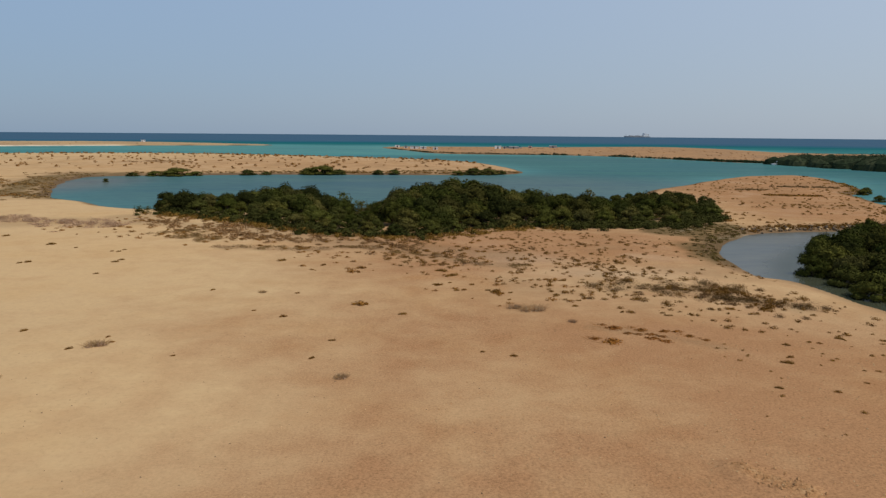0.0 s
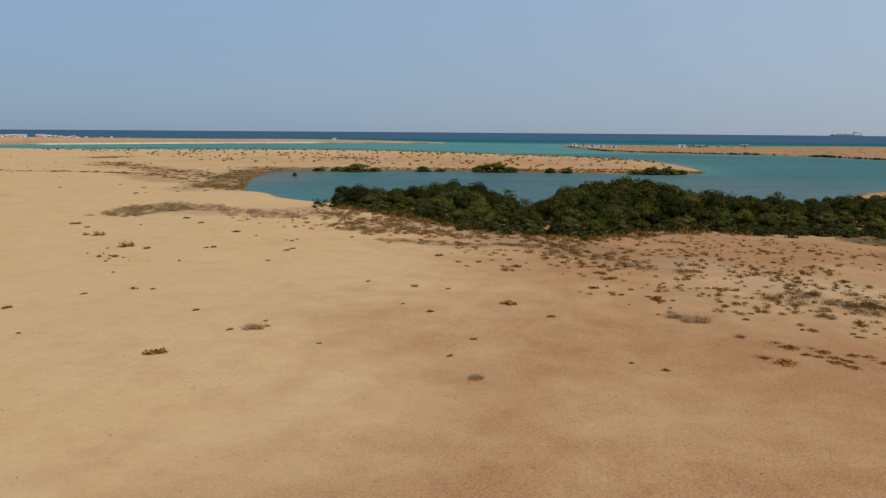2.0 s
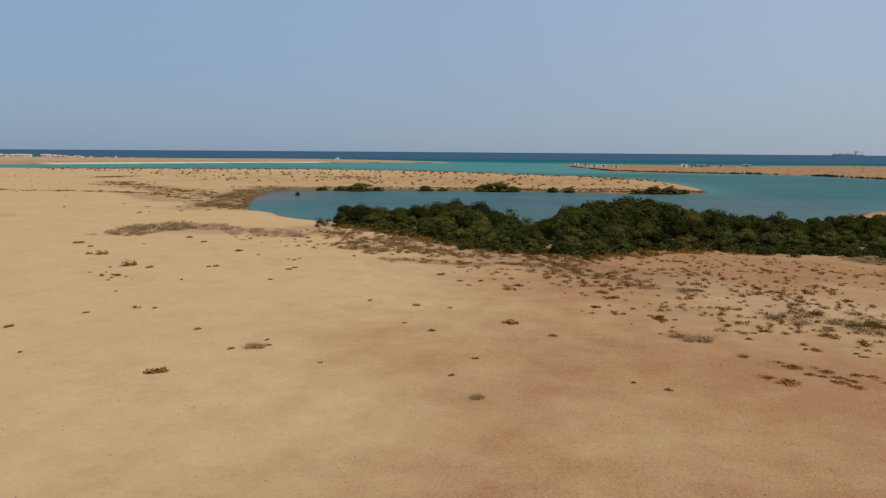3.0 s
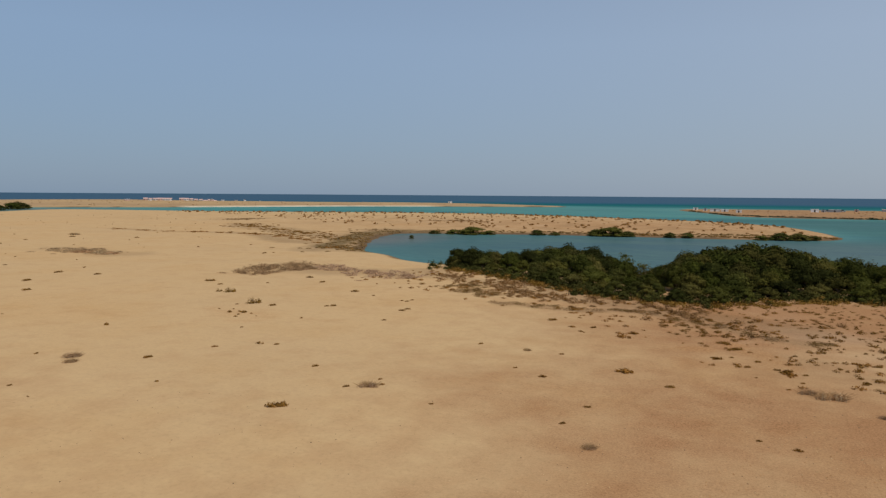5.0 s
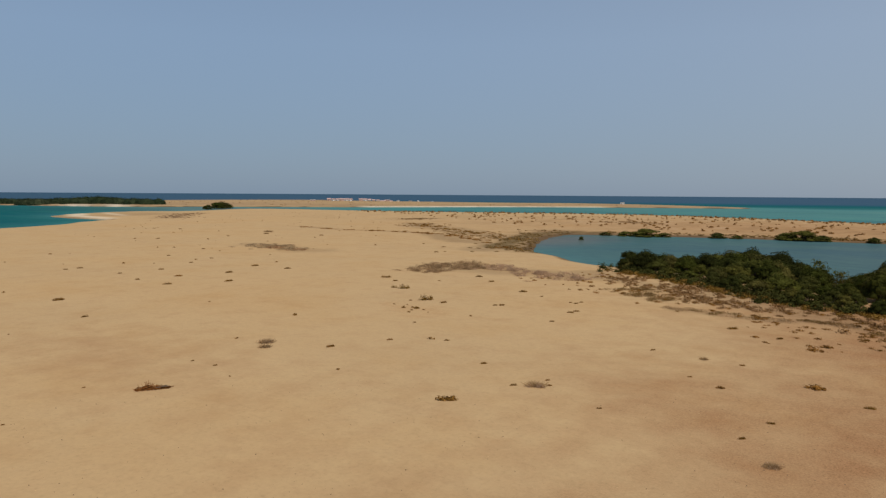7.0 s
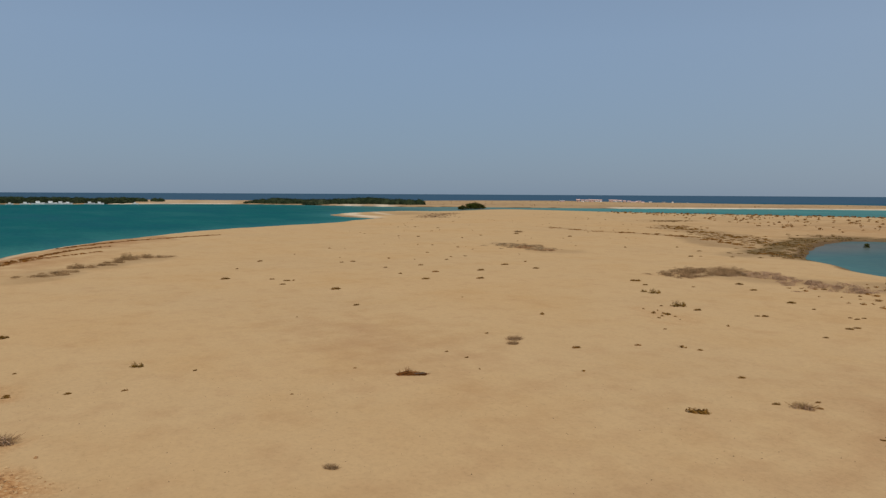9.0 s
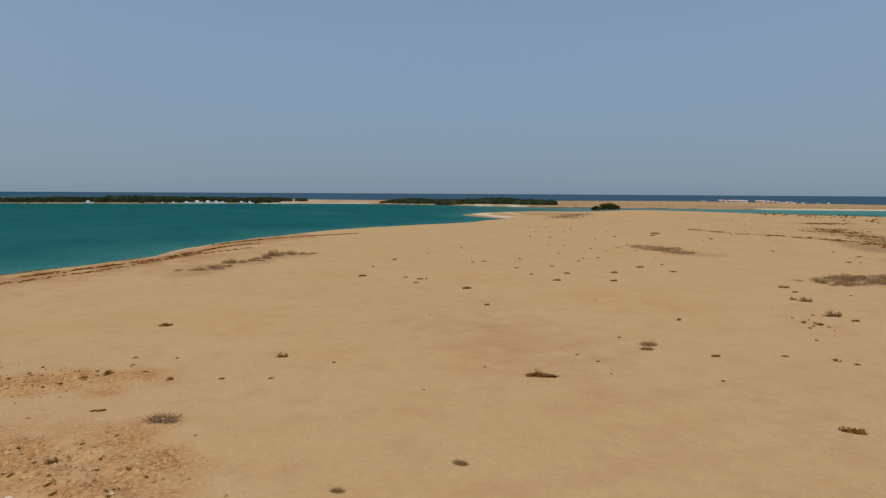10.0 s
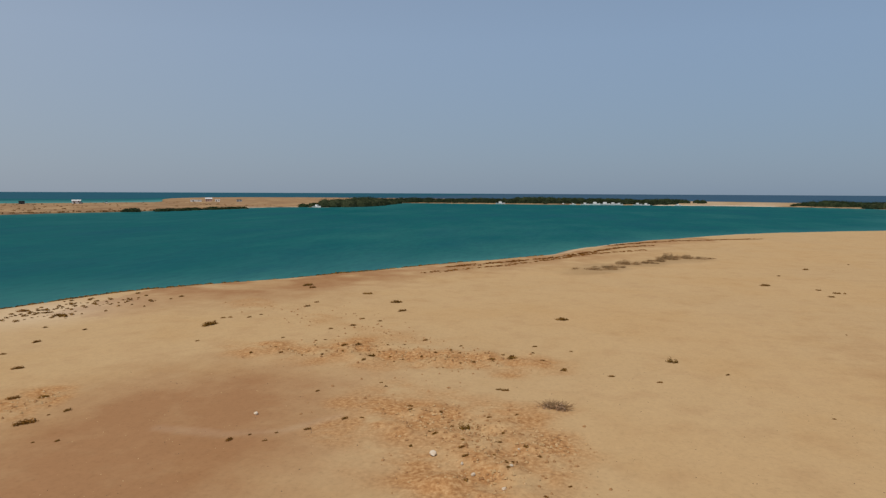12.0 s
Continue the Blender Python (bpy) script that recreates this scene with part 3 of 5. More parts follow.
    for name, v in (("red", red), ("rubble", rubble), ("litter", litter), ("algae", algae), ("pale", pale), ("wet", wet), ("dull", dull)):
        me.attributes.new(name, "FLOAT", "POINT").data.foreach_set("value", np.clip(v, 0, 1).astype(np.float32))
    tagged(new("ground", me), "wide dry tan desert sand with reddish patches and damp shores", "ground", kind="structure")


def make_water():
    rings = [5.0, 20.0]
    while rings[-1] < 4950:
        rings.append(rings[-1] * 1.022)
    rings[-1] = 4950
    bearings = np.concatenate([np.arange(-40, 140, 0.9), np.arange(140, 320, 4.0)])
    x, y, quads = sheet(np.array(rings), bearings)
    r = np.hypot(x, y)
    d = -land(x, y)
    # rises with distance too, out to the stop that holds the painted haze
    depth = 0.50 + 0.5 * smoothstep((r - 700) / 600)
    sound = smoothstep(1.35 - np.hypot((x + 90) / 330, (y - 560) / 210))
    depth = depth + (0.33 - depth) * sound * 0.9
    bay = smoothstep(2.2 - 1.3 * np.hypot((x + 420) / 420, (y + 40) / 330))
    depth = depth + (0.62 - depth) * bay
    channel = blob(x, y, -440, 330, 120, 90) + blob(x, y, -360, 470, 80, 120)
    depth = depth + (0.38 - depth) * np.clip(channel, 0, 1)
    broad = smoothstep(1.5 - np.hypot((x - 105) / 150, (y - 270) / 170))
    depth = depth + (0.50 - depth) * broad
    lagoon = smoothstep(1.6 - np.hypot((x + 25) / 85, (y - 165) / 58))
    depth = depth + (0.57 - depth) * lagoon
    depth = depth - 0.22 * smoothstep((-y - 200) / 250) * smoothstep((r - 500) / 200) * (x < 0)
    silt = 0.16 * lagoon + 0.16 * broad + 0.18 * sound
    inlet = smoothstep(1.8 - np.hypot((x - 55) / 40, (y - 72) / 30))
    silt = np.maximum(silt, 0.92 * inlet)
    shallow = np.exp(-np.maximum(d, 0) / (2.0 + 0.02 * r + 9 * bay))
    depth = depth - 0.20 * shallow
    silt = np.maximum(silt, 0.85 * blob(x, y, -95, 172, 18, 38) + 0.6 * blob(x, y, -440, 320, 100, 70))
    # band at the inlet trees' foot where their reflection is painted dark
    tree_reflection = np.clip(smoothstep(1.5 - near_line(x, y, [(33, 46), (33, 55), (32.8, 63), (36, 70), (42, 78), (52, 90)]) / 3.6), 0, 1)
    me = mesh_of("sea", np.stack([x, y, 0 * x + SEA], -1), quads, WATER, True)
    murk = np.clip(0.65 * lagoon + 0.3 * broad, 0, 1)
    for name, v in (("depth", depth), ("silt", silt), ("murk", murk), ("dark_reflection", tree_reflection)):
        me.attributes.new(name, "FLOAT", "POINT").data.foreach_set("value", np.clip(v, 0, 1).astype(np.float32))
    tagged(new("water", me), "calm turquoise and teal sea and lagoon water", "sea", kind="structure")


make_ground()
make_water()


# ================= growth =================
def leaf_quads(centres, outward, length, width, r, loose=0.17):
    """One small pointed leaf at every centre, turned loosely outward."""
    n = len(centres)
    nor = outward + r.normal(0, loose, (n, 3)) + (0, 0, 0.1)
    nor /= np.linalg.norm(nor, axis=1, keepdims=True)
    side = np.cross(nor, r.normal(0, 1, (n, 3)))
    side /= np.linalg.norm(side, axis=1, keepdims=True) + 1e-9
    along = np.cross(nor, side)
    le, wi = length * r.uniform(0.7, 1.3, (n, 1)), width * r.uniform(0.7, 1.3, (n, 1))
    v = np.stack([centres - along * le / 2, centres + side * wi / 2 + nor * wi * 0.15, centres + along * le / 2, centres - side * wi / 2 + nor * wi * 0.15], 1)
    return v.reshape(-1, 3), np.arange(4 * n).reshape(n, 4)


def tube(a, b, ra, rb, sides=6):
    a, b = np.array(a, float), np.array(b, float)
    way = (b - a) / np.linalg.norm(b - a)
    u = np.cross(way, (0.31, 0.77, 0.55))
    u /= np.linalg.norm(u)
    w = np.cross(way, u)
    th = np.arange(sides) * 2 * np.pi / sides
    ring = np.cos(th)[:, None] * u + np.sin(th)[:, None] * w
    v = np.concatenate([a + ra * ring, b + rb * ring])
    f = [(i, (i + 1) % sides, sides + (i + 1) % sides, sides + i) for i in range(sides)]
    return v, np.array(f)


def joined(pieces):
    vs, fs, k = [], [], 0
    for v, f in pieces:
        vs.append(v)
        fs.append(np.asarray(f) + k)
        k += len(v)
    return np.concatenate(vs), np.concatenate(fs)


def mangrove_tree(seed, mat, lobes=6, full=1.0, leaf=0.17):
    """A many-stemmed mangrove, four metres wide and high: trunk with limbs and stilt roots, and a crown of broad leafy lobes down to the ground."""
    r = np.random.default_rng(seed)
    clumps = [(np.array([r.uniform(-0.3, 0.3), r.uniform(-0.3, 0.3), 2.75]), r.uniform(1.0, 1.2))]
    for k in range(lobes):
        th, q = k * 6.283 / lobes + r.uniform(-0.4, 0.4), r.uniform(0.8, 1.35)
        clumps.append((np.array([np.cos(th) * q, np.sin(th) * q, r.uniform(1.5, 2.5)]), r.uniform(0.75, 1.15)))
    for k in range(7):
        th = k * 0.9 + r.uniform(-0.2, 0.2)
        clumps.append((np.array([np.cos(th) * 1.65, np.sin(th) * 1.65, r.uniform(0.55, 1.0)]), r.uniform(0.6, 0.85)))
    for k in range(5):
        th, q = r.uniform(0, 6.283), r.uniform(0.2, 1.5)
        clumps.append((np.array([np.cos(th) * q, np.sin(th) * q, 3.45 - 0.75 * q + r.uniform(-0.1, 0.3)]), r.uniform(0.28, 0.45)))
    trunk = []
    fork = np.array([r.uniform(-0.1, 0.1), r.uniform(-0.1, 0.1), 0.9])
    trunk.append(tube((0, 0, -0.6), fork, 0.16, 0.11))
    for c, s in clumps[::2]:
        knee = fork + (c - fork) * 0.5 + r.normal(0, 0.12, 3)
        trunk.append(tube(fork, knee, 0.075, 0.05, 5))
        trunk.append(tube(knee, c, 0.05, 0.015, 5))
    for k in range(6):
        th = k * 1.05 + r.uniform(-0.3, 0.3)
        trunk.append(tube((np.cos(th) * 0.75, np.sin(th) * 0.75, -0.6), (np.cos(th) * 0.1, np.sin(th) * 0.1, 0.55), 0.03, 0.045, 4))
    cs, os = [], []
    for c, s in clumps:
        per = int(190 * s * s * full) + 14
        o = r.normal(0, 1, (per, 3))
        o[:, 2] = np.abs(o[:, 2]) - 0.35
        o /= np.linalg.norm(o, axis=1, keepdims=True)
        lump = 1 + 0.14 * np.sin(4 * o[:, :1] + 7 * c[0]) * np.cos(4 * o[:, 1:2] + 5 * c[1]) + 0.08 * np.sin(9 * o[:, 2:] + 3 * c[1])
        reach = r.uniform(0.78, 1.04, (per, 1)) + (r.random((per, 1)) < 0.10) * r.uniform(0.04, 0.24, (per, 1))
        cs.append(c + o * s * lump * reach * (1.0, 1.0, 0.92))
        os.append(o)
    crown = leaf_quads(np.concatenate(cs), np.concatenate(os), leaf * 1.55, leaf, r, 0.30)
    if full >= 1:
        crown = joined([crown] + [ball(c, s * 0.74) for c, s in clumps])
    tree = new("mangrove_tree")
    tree.empty_display_size = 0.3
    part("trunk", mesh_of("trunk", *joined(trunk), BARK, True), tree, "pale grey stems and stilt roots")
    part("crown", mesh_of("crown", *crown, mat), tree, "sparse grey-green leaves" if full < 1 else "dense dark olive-green leaves")
    return tree


def ball(c, s, sides=5):
    """A rough leafy core: rings of quads from below the middle to the top."""
    th = np.arange(sides) * 2 * np.pi / sides
    v = np.concatenate([np.stack([np.cos(th) * w, np.sin(th) * w, np.full(sides, h)], 1) for w, h in ((0.82, -0.45), (1.0, 0.05), (0.78, 0.6), (0.12, 0.95))]) * s * (1, 1, 0.85) + c
    f = [(k * sides + i, k * sides + (i + 1) % sides, (k + 1) * sides + (i + 1) % sides, (k + 1) * sides + i) for k in range(3) for i in range(sides)]
    return v, np.array(f)


def spots(outline, gap, r, tries=6000, most=400):
    """Places inside an outline, no two nearer than gap."""
    o = np.array(outline, float)
    lo, hi = o.min(0), o.max(0)
    pool = r.uniform(lo, hi, (tries, 2))
    pool = pool[inland(pool[:, 0], pool[:, 1], o) > 0]
    kept = np.zeros((0, 2))
    for p in pool:
        if not len(kept) or ((kept - p) ** 2).sum(1).min() > gap * gap:
            kept = np.vstack([kept, p])
            if len(kept) >= most:
                break
    return kept


TREES = [mangrove_tree(40 + k, LEAF) for k in range(4)]
OLIVE_TREES = [mangrove_tree(50 + k, LEAF_OLIVE, 5) for k in range(3)]
THIN_TREES = [mangrove_tree(56 + k, LEAF_OLIVE, 4, 0.3) for k in range(2)]
used = set()


def plant(kind, x, y, z, scale, wide, label, group):
    m = Matrix.Translation((x, y, z)) @ Matrix.Rotation(rng.uniform(0, 6.283), 4, "Z") @ Matrix.Diagonal((scale * wide, scale * wide, scale, 1))
    if kind in used:
        ob = copy_thing(kind, m @ Matrix.Diagonal((*[1 / k for k in kind.scale], 1)))
    else:
        used.add(kind)
        ob = kind
        ob.matrix_basis = m
    return tagged(ob, label, "mangrove", group)


STAND = [(-46.5, 112), (-44.5, 106.5), (-37.5, 101), (-31.5, 97.5), (-26.3, 94.3), (-21.2, 88.4), (-16.8, 85.2), (-13, 83.8), (-9.5, 82.5), (-6, 82.2), (-2.8, 83.2), (0.1, 86.5), (3.4, 89.3), (6.8, 91.5), (13, 93), (19.5, 93), (26, 94), (30.5, 95), (36, 100), (39, 104), (43, 114), (46.5, 125), (45, 140), (29, 133), (16, 128), (6, 133), (-4, 130), (-16, 112), (-26, 126), (-38, 121), (-48, 116)]
STAND_FRONT = STAND[:20]
# the height of the highest trees along the stand: bearing from the open sand (degrees to the left of +y), metres
CANOPY = [(-21.5, 1.8), (-20.5, 2.9), (-19, 4.1), (-17.5, 4.7), (-16.2, 3.8), (-15.4, 4.1), (-13.1, 2.7), (-12, 3.2), (-11, 3.9), (-9.9, 3.1), (-8.9, 3.9), (-7.6, 3.2), (-6.3, 4.4), (-5.7, 3.5), (-4.1, 4.5), (-3.4, 5.1), (-2.8, 4.6), (-2, 5.1), (0.2, 5.3),
          (2.3, 4.7), (4.1, 4.3), (5.2, 3.6), (6.3, 2.5), (7.4, 1.6), (8.1, 1.9), (8.8, 2.9), (9.5, 3.3), (10.8, 3.7), (11.8, 4.5), (13.6, 4.5), (15.4, 4.3), (16.6, 3.8), (17.2, 3.0), (18.6, 3.9), (20, 3.8), (21.8, 3.6), (23.1, 2.8)]
for x, y in spots(STAND, 2.75, rng, 9000, 420):
    back = float(near_line(np.array([x]), np.array([y]), STAND_FRONT)[0])
    way = math.degrees(math.atan2(-x, y))
    tall = float(np.interp(way, [b for b, _ in CANOPY], [h for _, h in CANOPY]))
    tall = max(1.2, tall - 0.085 * max(0.0, math.hypot(x, y) - 106) * float(smoothstep(np.array((x - 3) / 14)))) / 3.85  # lower towards the lagoon
    deep = float(smoothstep(np.array((back - 1.0) / 12.0)))
    s = min(tall, 0.50 + 0.10 * rng.uniform(-1, 1) + (tall * 0.98 - 0.46) * deep) * rng.uniform(0.84, 1.04)
    olive = rng.random() < (0.62 if back < 7 else 0.22)
    plant((OLIVE_TREES if olive else TREES)[rng.integers(3)], x, y, max(ground_at(x, y), SEA - 0.3), max(s, 0.36), rng.uniform(0.95, 1.15) if s > 0.72 else rng.uniform(1.15, 1.45), "low olive-green mangrove at the lagoon stand's edge" if back < 7 and olive else "dark olive-green mangrove tree in a dense lagoon stand", "mangrove stand by the lagoon")
for x, y, s in [(-46.5, 113.5, 0.8), (-44.5, 108.5, 0.62), (-45.5, 115.5, 0.8), (-42, 106.5, 0.7), (-42.5, 111, 0.85)]:
    plant(TREES[rng.integers(4)], x, y, max(ground_at(x, y), SEA - 0.3), s, 1.1, "dark olive-green mangrove tree at the stand's western end", "mangrove stand by the lagoon")
for x, y, s in [(-16.5, 103, 1.05), (-14.5, 105, 0.75), (-13, 101, 0.7), (13.5, 112, 1.0), (15.5, 113, 0.85), (22, 113, 0.95), (7.5, 116, 1.1)]:
    plant(THIN_TREES[rng.integers(2)], x, y, max(ground_at(x, y), SEA - 0.3), s, 0.8, "thin grey half-bare mangrove tree above the stand", "mangrove stand by the lagoon")
INLET_STAND = [(32.6, 63.5), (32.2, 59), (32.3, 54.5), (33.2, 48), (45, 46), (53, 54), (60, 72), (64, 88), (54, 91), (41.5, 78), (35.5, 69)]
for x, y in spots(INLET_STAND, 2.8, rng):
    s = rng.uniform(0.62, 0.92) * (0.85 if y < 54 else 1.0) * (0.82 if x < 36 else 1.0)
    plant(OLIVE_TREES[rng.integers(3)] if rng.random() < 0.25 else TREES[rng.integers(4)], x, y, max(ground_at(x, y), SEA - 0.3), s, 1.1, "dark green mangrove tree standing in the grey inlet", "mangroves in the inlet")
for x, y, s, w in [(-88, 180, 0.38, 0.7), (-86, 206, 0.55, 1.6), (-80, 207, 0.85, 1.9), (-75, 209, 0.5, 1.5), (-92, 205, 0.42, 1.6), (-61, 214.5, 0.62, 1.5), (-56, 216, 0.4, 1.6), (-43, 219, 0.75, 1.6),
                   (-39, 220, 0.95, 1.7), (-34.5, 220, 0.6, 1.6), (-22, 221.5, 0.5, 1.3), (-17, 222, 0.5, 1.3), (3, 223, 0.5, 1.6), (8, 225, 0.7, 1.7), (13, 226, 0.75, 1.5), (17, 228.5, 0.45, 1.5),
                   (96, 162, 0.55, 0.9), (93.5, 159, 0.5, 0.9), (87, 142, 0.5, 1.0), (90, 138, 0.55, 1.0)]:
    plant(OLIVE_TREES[rng.integers(3)], x, y, max(ground_at(x, y), SEA - 0.2), s * 0.85, w * 1.5, "low round mangrove bush at the lagoon edge", "mangrove bushes along the spit")
for x, y, s, w in [(-436, 299, 1.0, 1.5), (-452, 318, 1.35, 1.9), (-457, 326, 1.45, 1.9), (-461, 333, 1.2, 1.8)]:
    plant(TREES[rng.integers(4)], x, y, SEA - 0.2, s, w, "dark round mangrove standing in the channel", "mangroves in the channel")


def wood(name, line, half, tall, count, label, seed, leaf=0.66, per=64):
    """A far wood: many clumps of coarse leaves round a line."""
    r = np.random.default_rng(seed)
    p = np.array(line, float)
    seg = np.linalg.norm(np.diff(p, axis=0), axis=1)
    u = r.uniform(0, seg.sum(), count)
    k = np.searchsorted(np.cumsum(seg), u).clip(0, len(seg) - 1)
    f = (u - np.r_[0, np.cumsum(seg)][k]) / seg[k]
    at = p[k] + (p[k + 1] - p[k]) * f[:, None]
    at += r.normal(0, 0.5, at.shape) * half
    g = np.maximum(heights(at), SEA)
    h = tall * (0.72 + 0.28 * wave(at[:, 0], at[:, 1], 45, seed)) * r.uniform(0.75, 1.05, count)
    h *= np.clip(1.5 - near_line(at[:, 0], at[:, 1], p) / half * 0.8, 0.4, 1)
    cs, os, cores = [], [], []
    for (x, y), z, t in zip(at, g, h):
        o = r.normal(0, 1, (per, 3))
        o[:, 2] = np.abs(o[:, 2])
        o /= np.linalg.norm(o, axis=1, keepdims=True)
        w = 1.05 * t + 0.8
        cs.append(np.array([x, y, z]) + o * (w, w, t) * r.uniform(0.8, 1.0, (per, 1)))
        os.append(o)
        v, f = ball(np.zeros(3), 1.0, 7)
        cores.append((v * (0.86 * w, 0.86 * w, t) + (x, y, z), f))
    ob = new(name, mesh_of(name, *joined([leaf_quads(np.concatenate(cs), np.concatenate(os), leaf * 1.4, leaf, r)] + cores), LEAF_GREY))
    return tagged(ob, label, "mangrove wood", kind="stuff")


wood("mangrove_wood", [(-800, -178), (-792, -110), (-778, -45), (-770, 10), (-764, 70), (-760, 112)], 16, 6.4, 560, "dense dark green mangrove wood on the far bank", 1)
wood("mangrove_wood", [(-900, -200), (-930, -60), (-900, 60), (-860, 140)], 40, 7.5, 450, "dense dark green mangrove wood behind the far bank", 2, 0.7)
wood("mangrove_wood", [(-718, 240), (-690, 262), (-672, 290), (-664, 320), (-648, 345), (-600, 350)], 18, 8.4, 360, "low green mangrove wood along the channel", 3)
wood("mangrove_wood", [(-650, 268), (-640, 275)], 9, 6.5, 60, "tall dark mangrove clump at the bank's edge", 8)
wood("mangrove_wood", [(-556, -182), (-574, -172), (-600, -169), (-640, -170), (-740, -178)], 11, 9.4, 300, "dark mangrove wood at the end of the sandy bank", 4)
wood("mangrove_scrub", [(-547, -203), (-556, -190)], 4, 4.0, 16, "dark low mangrove scrub before the wood", 9, 0.7)
wood("mangrove_scrub", [(-386, -252), (-392, -250)], 5, 3.8, 14, "dark low mangrove bush on the sandy bank", 5, 0.7)
wood("mangrove_scrub", [(-404, -243), (-430, -237), (-450, -234), (-486, -226)], 5, 3.0, 80, "dark low mangrove scrub along the sandy bank", 6, 0.7)
wood("mangrove_wood", [(160, 332), (172, 300), (182, 255), (205, 210), (240, 180)], 11, 7.6, 620, "dark mangrove wood on the eastern bank", 7, 0.5)


# ---- low shrubs: leafy cushions and dry twiggy bushes, one metre wide
def cushion(seed, n, mat, leaf=0.075, tall=0.42):
    r = np.random.default_rng(seed)
    cs, os = [], []
    for k in range(7):
        c = np.array([r.uniform(-0.34, 0.34), r.uniform(-0.2, 0.2), 0])
        o = r.normal(0, 1, (n // 7, 3))
        o[:, 2] = np.abs(o[:, 2])
        o /= np.linalg.norm(o, axis=1, keepdims=True)
        s = r.uniform(0.12, 0.24)
        cs.append(c + o * (s, s, s * tall / 0.24) * r.uniform(0.0, 1.1, (n // 7, 1)) ** 0.6)
        os.append(o)
    return mesh_of("foliage", *leaf_quads(np.concatenate(cs), np.concatenate(os), leaf * 1.7, leaf, r), mat)


def twigs(seed, n, mat, tall=0.45, thick=0.012):
    r = np.random.default_rng(seed)
    pieces = []
    for k in range(n):
        a = np.array([r.normal(0, 0.14), r.normal(0, 0.10), 0.0])
        th = r.uniform(0, 6.283)
        b = a + np.array([np.cos(th) * r.uniform(0.1, 0.45), np.sin(th) * r.uniform(0.1, 0.35), r.uniform(0.05, tall)])
        pieces.append(tube(a, b, thick, thick * 0.4, 3))
    return mesh_of("brushwood", *joined(pieces), mat)


def shrub(name, parts):
    ob = new(name)
    ob.empty_display_size = 0.2
    for pname, me in parts:
        part(pname, me, ob)
    return ob


LOW_SHRUBS = [shrub("desert_shrub", [("foliage", cushion(60 + k, 420, SCRUB, 0.055, 0.24)), ("brushwood", twigs(70 + k, 8, TWIG, 0.16))]) for k in range(3)]
GREEN_SHRUBS = [shrub("green_shrub", [("foliage", cushion(80 + k, 260, SCRUB_GREEN, 0.06, 0.5)), ("brushwood", twigs(85 + k, 12, TWIG, 0.2))]) for k in range(1)]
DRY_SHRUBS = [shrub("dry_shrub", [("brushwood", twigs(90 + k, 260, DRY_TWIG, 0.17, 0.006)), ("foliage", cushion(95 + k, 260, PALE_TWIG, 0.035, 0.16))]) for k in range(2)]


def put_shrub(kinds, x, y, width, label, group, tall=1.0):
    kind = kinds[rng.integers(len(kinds))]
    x, y = 0.992 * x, 0.992 * y
    m = Matrix.Translation((x, y, ground_at(x, y) - 0.02)) @ Matrix.Rotation(rng.uniform(-0.5, 0.5) + math.atan2(-x, y), 4, "Z") @ Matrix.Diagonal((width, width * rng.uniform(0.7, 1.0), width**0.7 * tall, 1))
    if kind in used:
        ob = copy_thing(kind, m @ Matrix.Diagonal((*[1 / k for k in kind.scale], 1)))
    else:
        used.add(kind)
        ob = kind
        ob.matrix_basis = m
    return tagged(ob, label, "shrub", group)


OPEN_SAND = [(-86.6, 73.6, 1.28), (-163.5, 131.4, 1.9), (-146.9, 137.3, 1.6), (-88.3, 114.3, 1.2), (-67.1, 75.1, 1.6), (-46.6, 61.6, 1.0), (-40.6, 64.2, 0.9), (-32.4, 65.6, 0.7),
             (-40, 38.1, 0.7), (-38, 43, 0.6), (-34.2, 45.7, 0.55), (-27.4, 41, 0.65), (-21.6, 39.8, 0.4), (-16.4, 36.3, 0.35), (-12.2, 44.8, 0.7), (-12.7, 51.9, 0.5), (-19.5, 52.8, 0.5),
             (-4.2, 45.8, 0.7), (-8.1, 39.5, 0.5), (-8.7, 36.1, 0.48), (2.5, 36.8, 0.6), (0.8, 37.5, 0.4), (-14.6, 46.4, 0.4)]
FRINGE = [(-17.1, 65.9, 1.1), (-16.4, 72.8, 1.6), (-12.7, 63.6, 0.8), (-9, 62.3, 1.2), (-1.8, 55.3, 0.9), (-1.6, 61.4, 1.2), (-0.9, 59.5, 0.7), (-0.4, 53.4, 0.6), (2.8, 52.5, 1.2), (7.3, 52.2, 0.7),
          (8.7, 57.6, 0.7), (2.8, 53.5, 0.8), (14, 46.2, 0.45), (19.1, 48.1, 0.9), (17.9, 63.7, 1.1), (22.1, 50.9, 0.7)]
EAST_SAND = [(15.2, 32.1, 0.5), (23, 40.8, 0.64), (17.8, 31.6, 0.5), (17.5, 36, 0.8), (18.1, 37, 0.55), (19, 39.4, 0.6), (21.2, 39.8, 0.47), (20, 32.9, 0.35), (21.7, 34.7, 0.36), (25.5, 40.5, 0.57)]
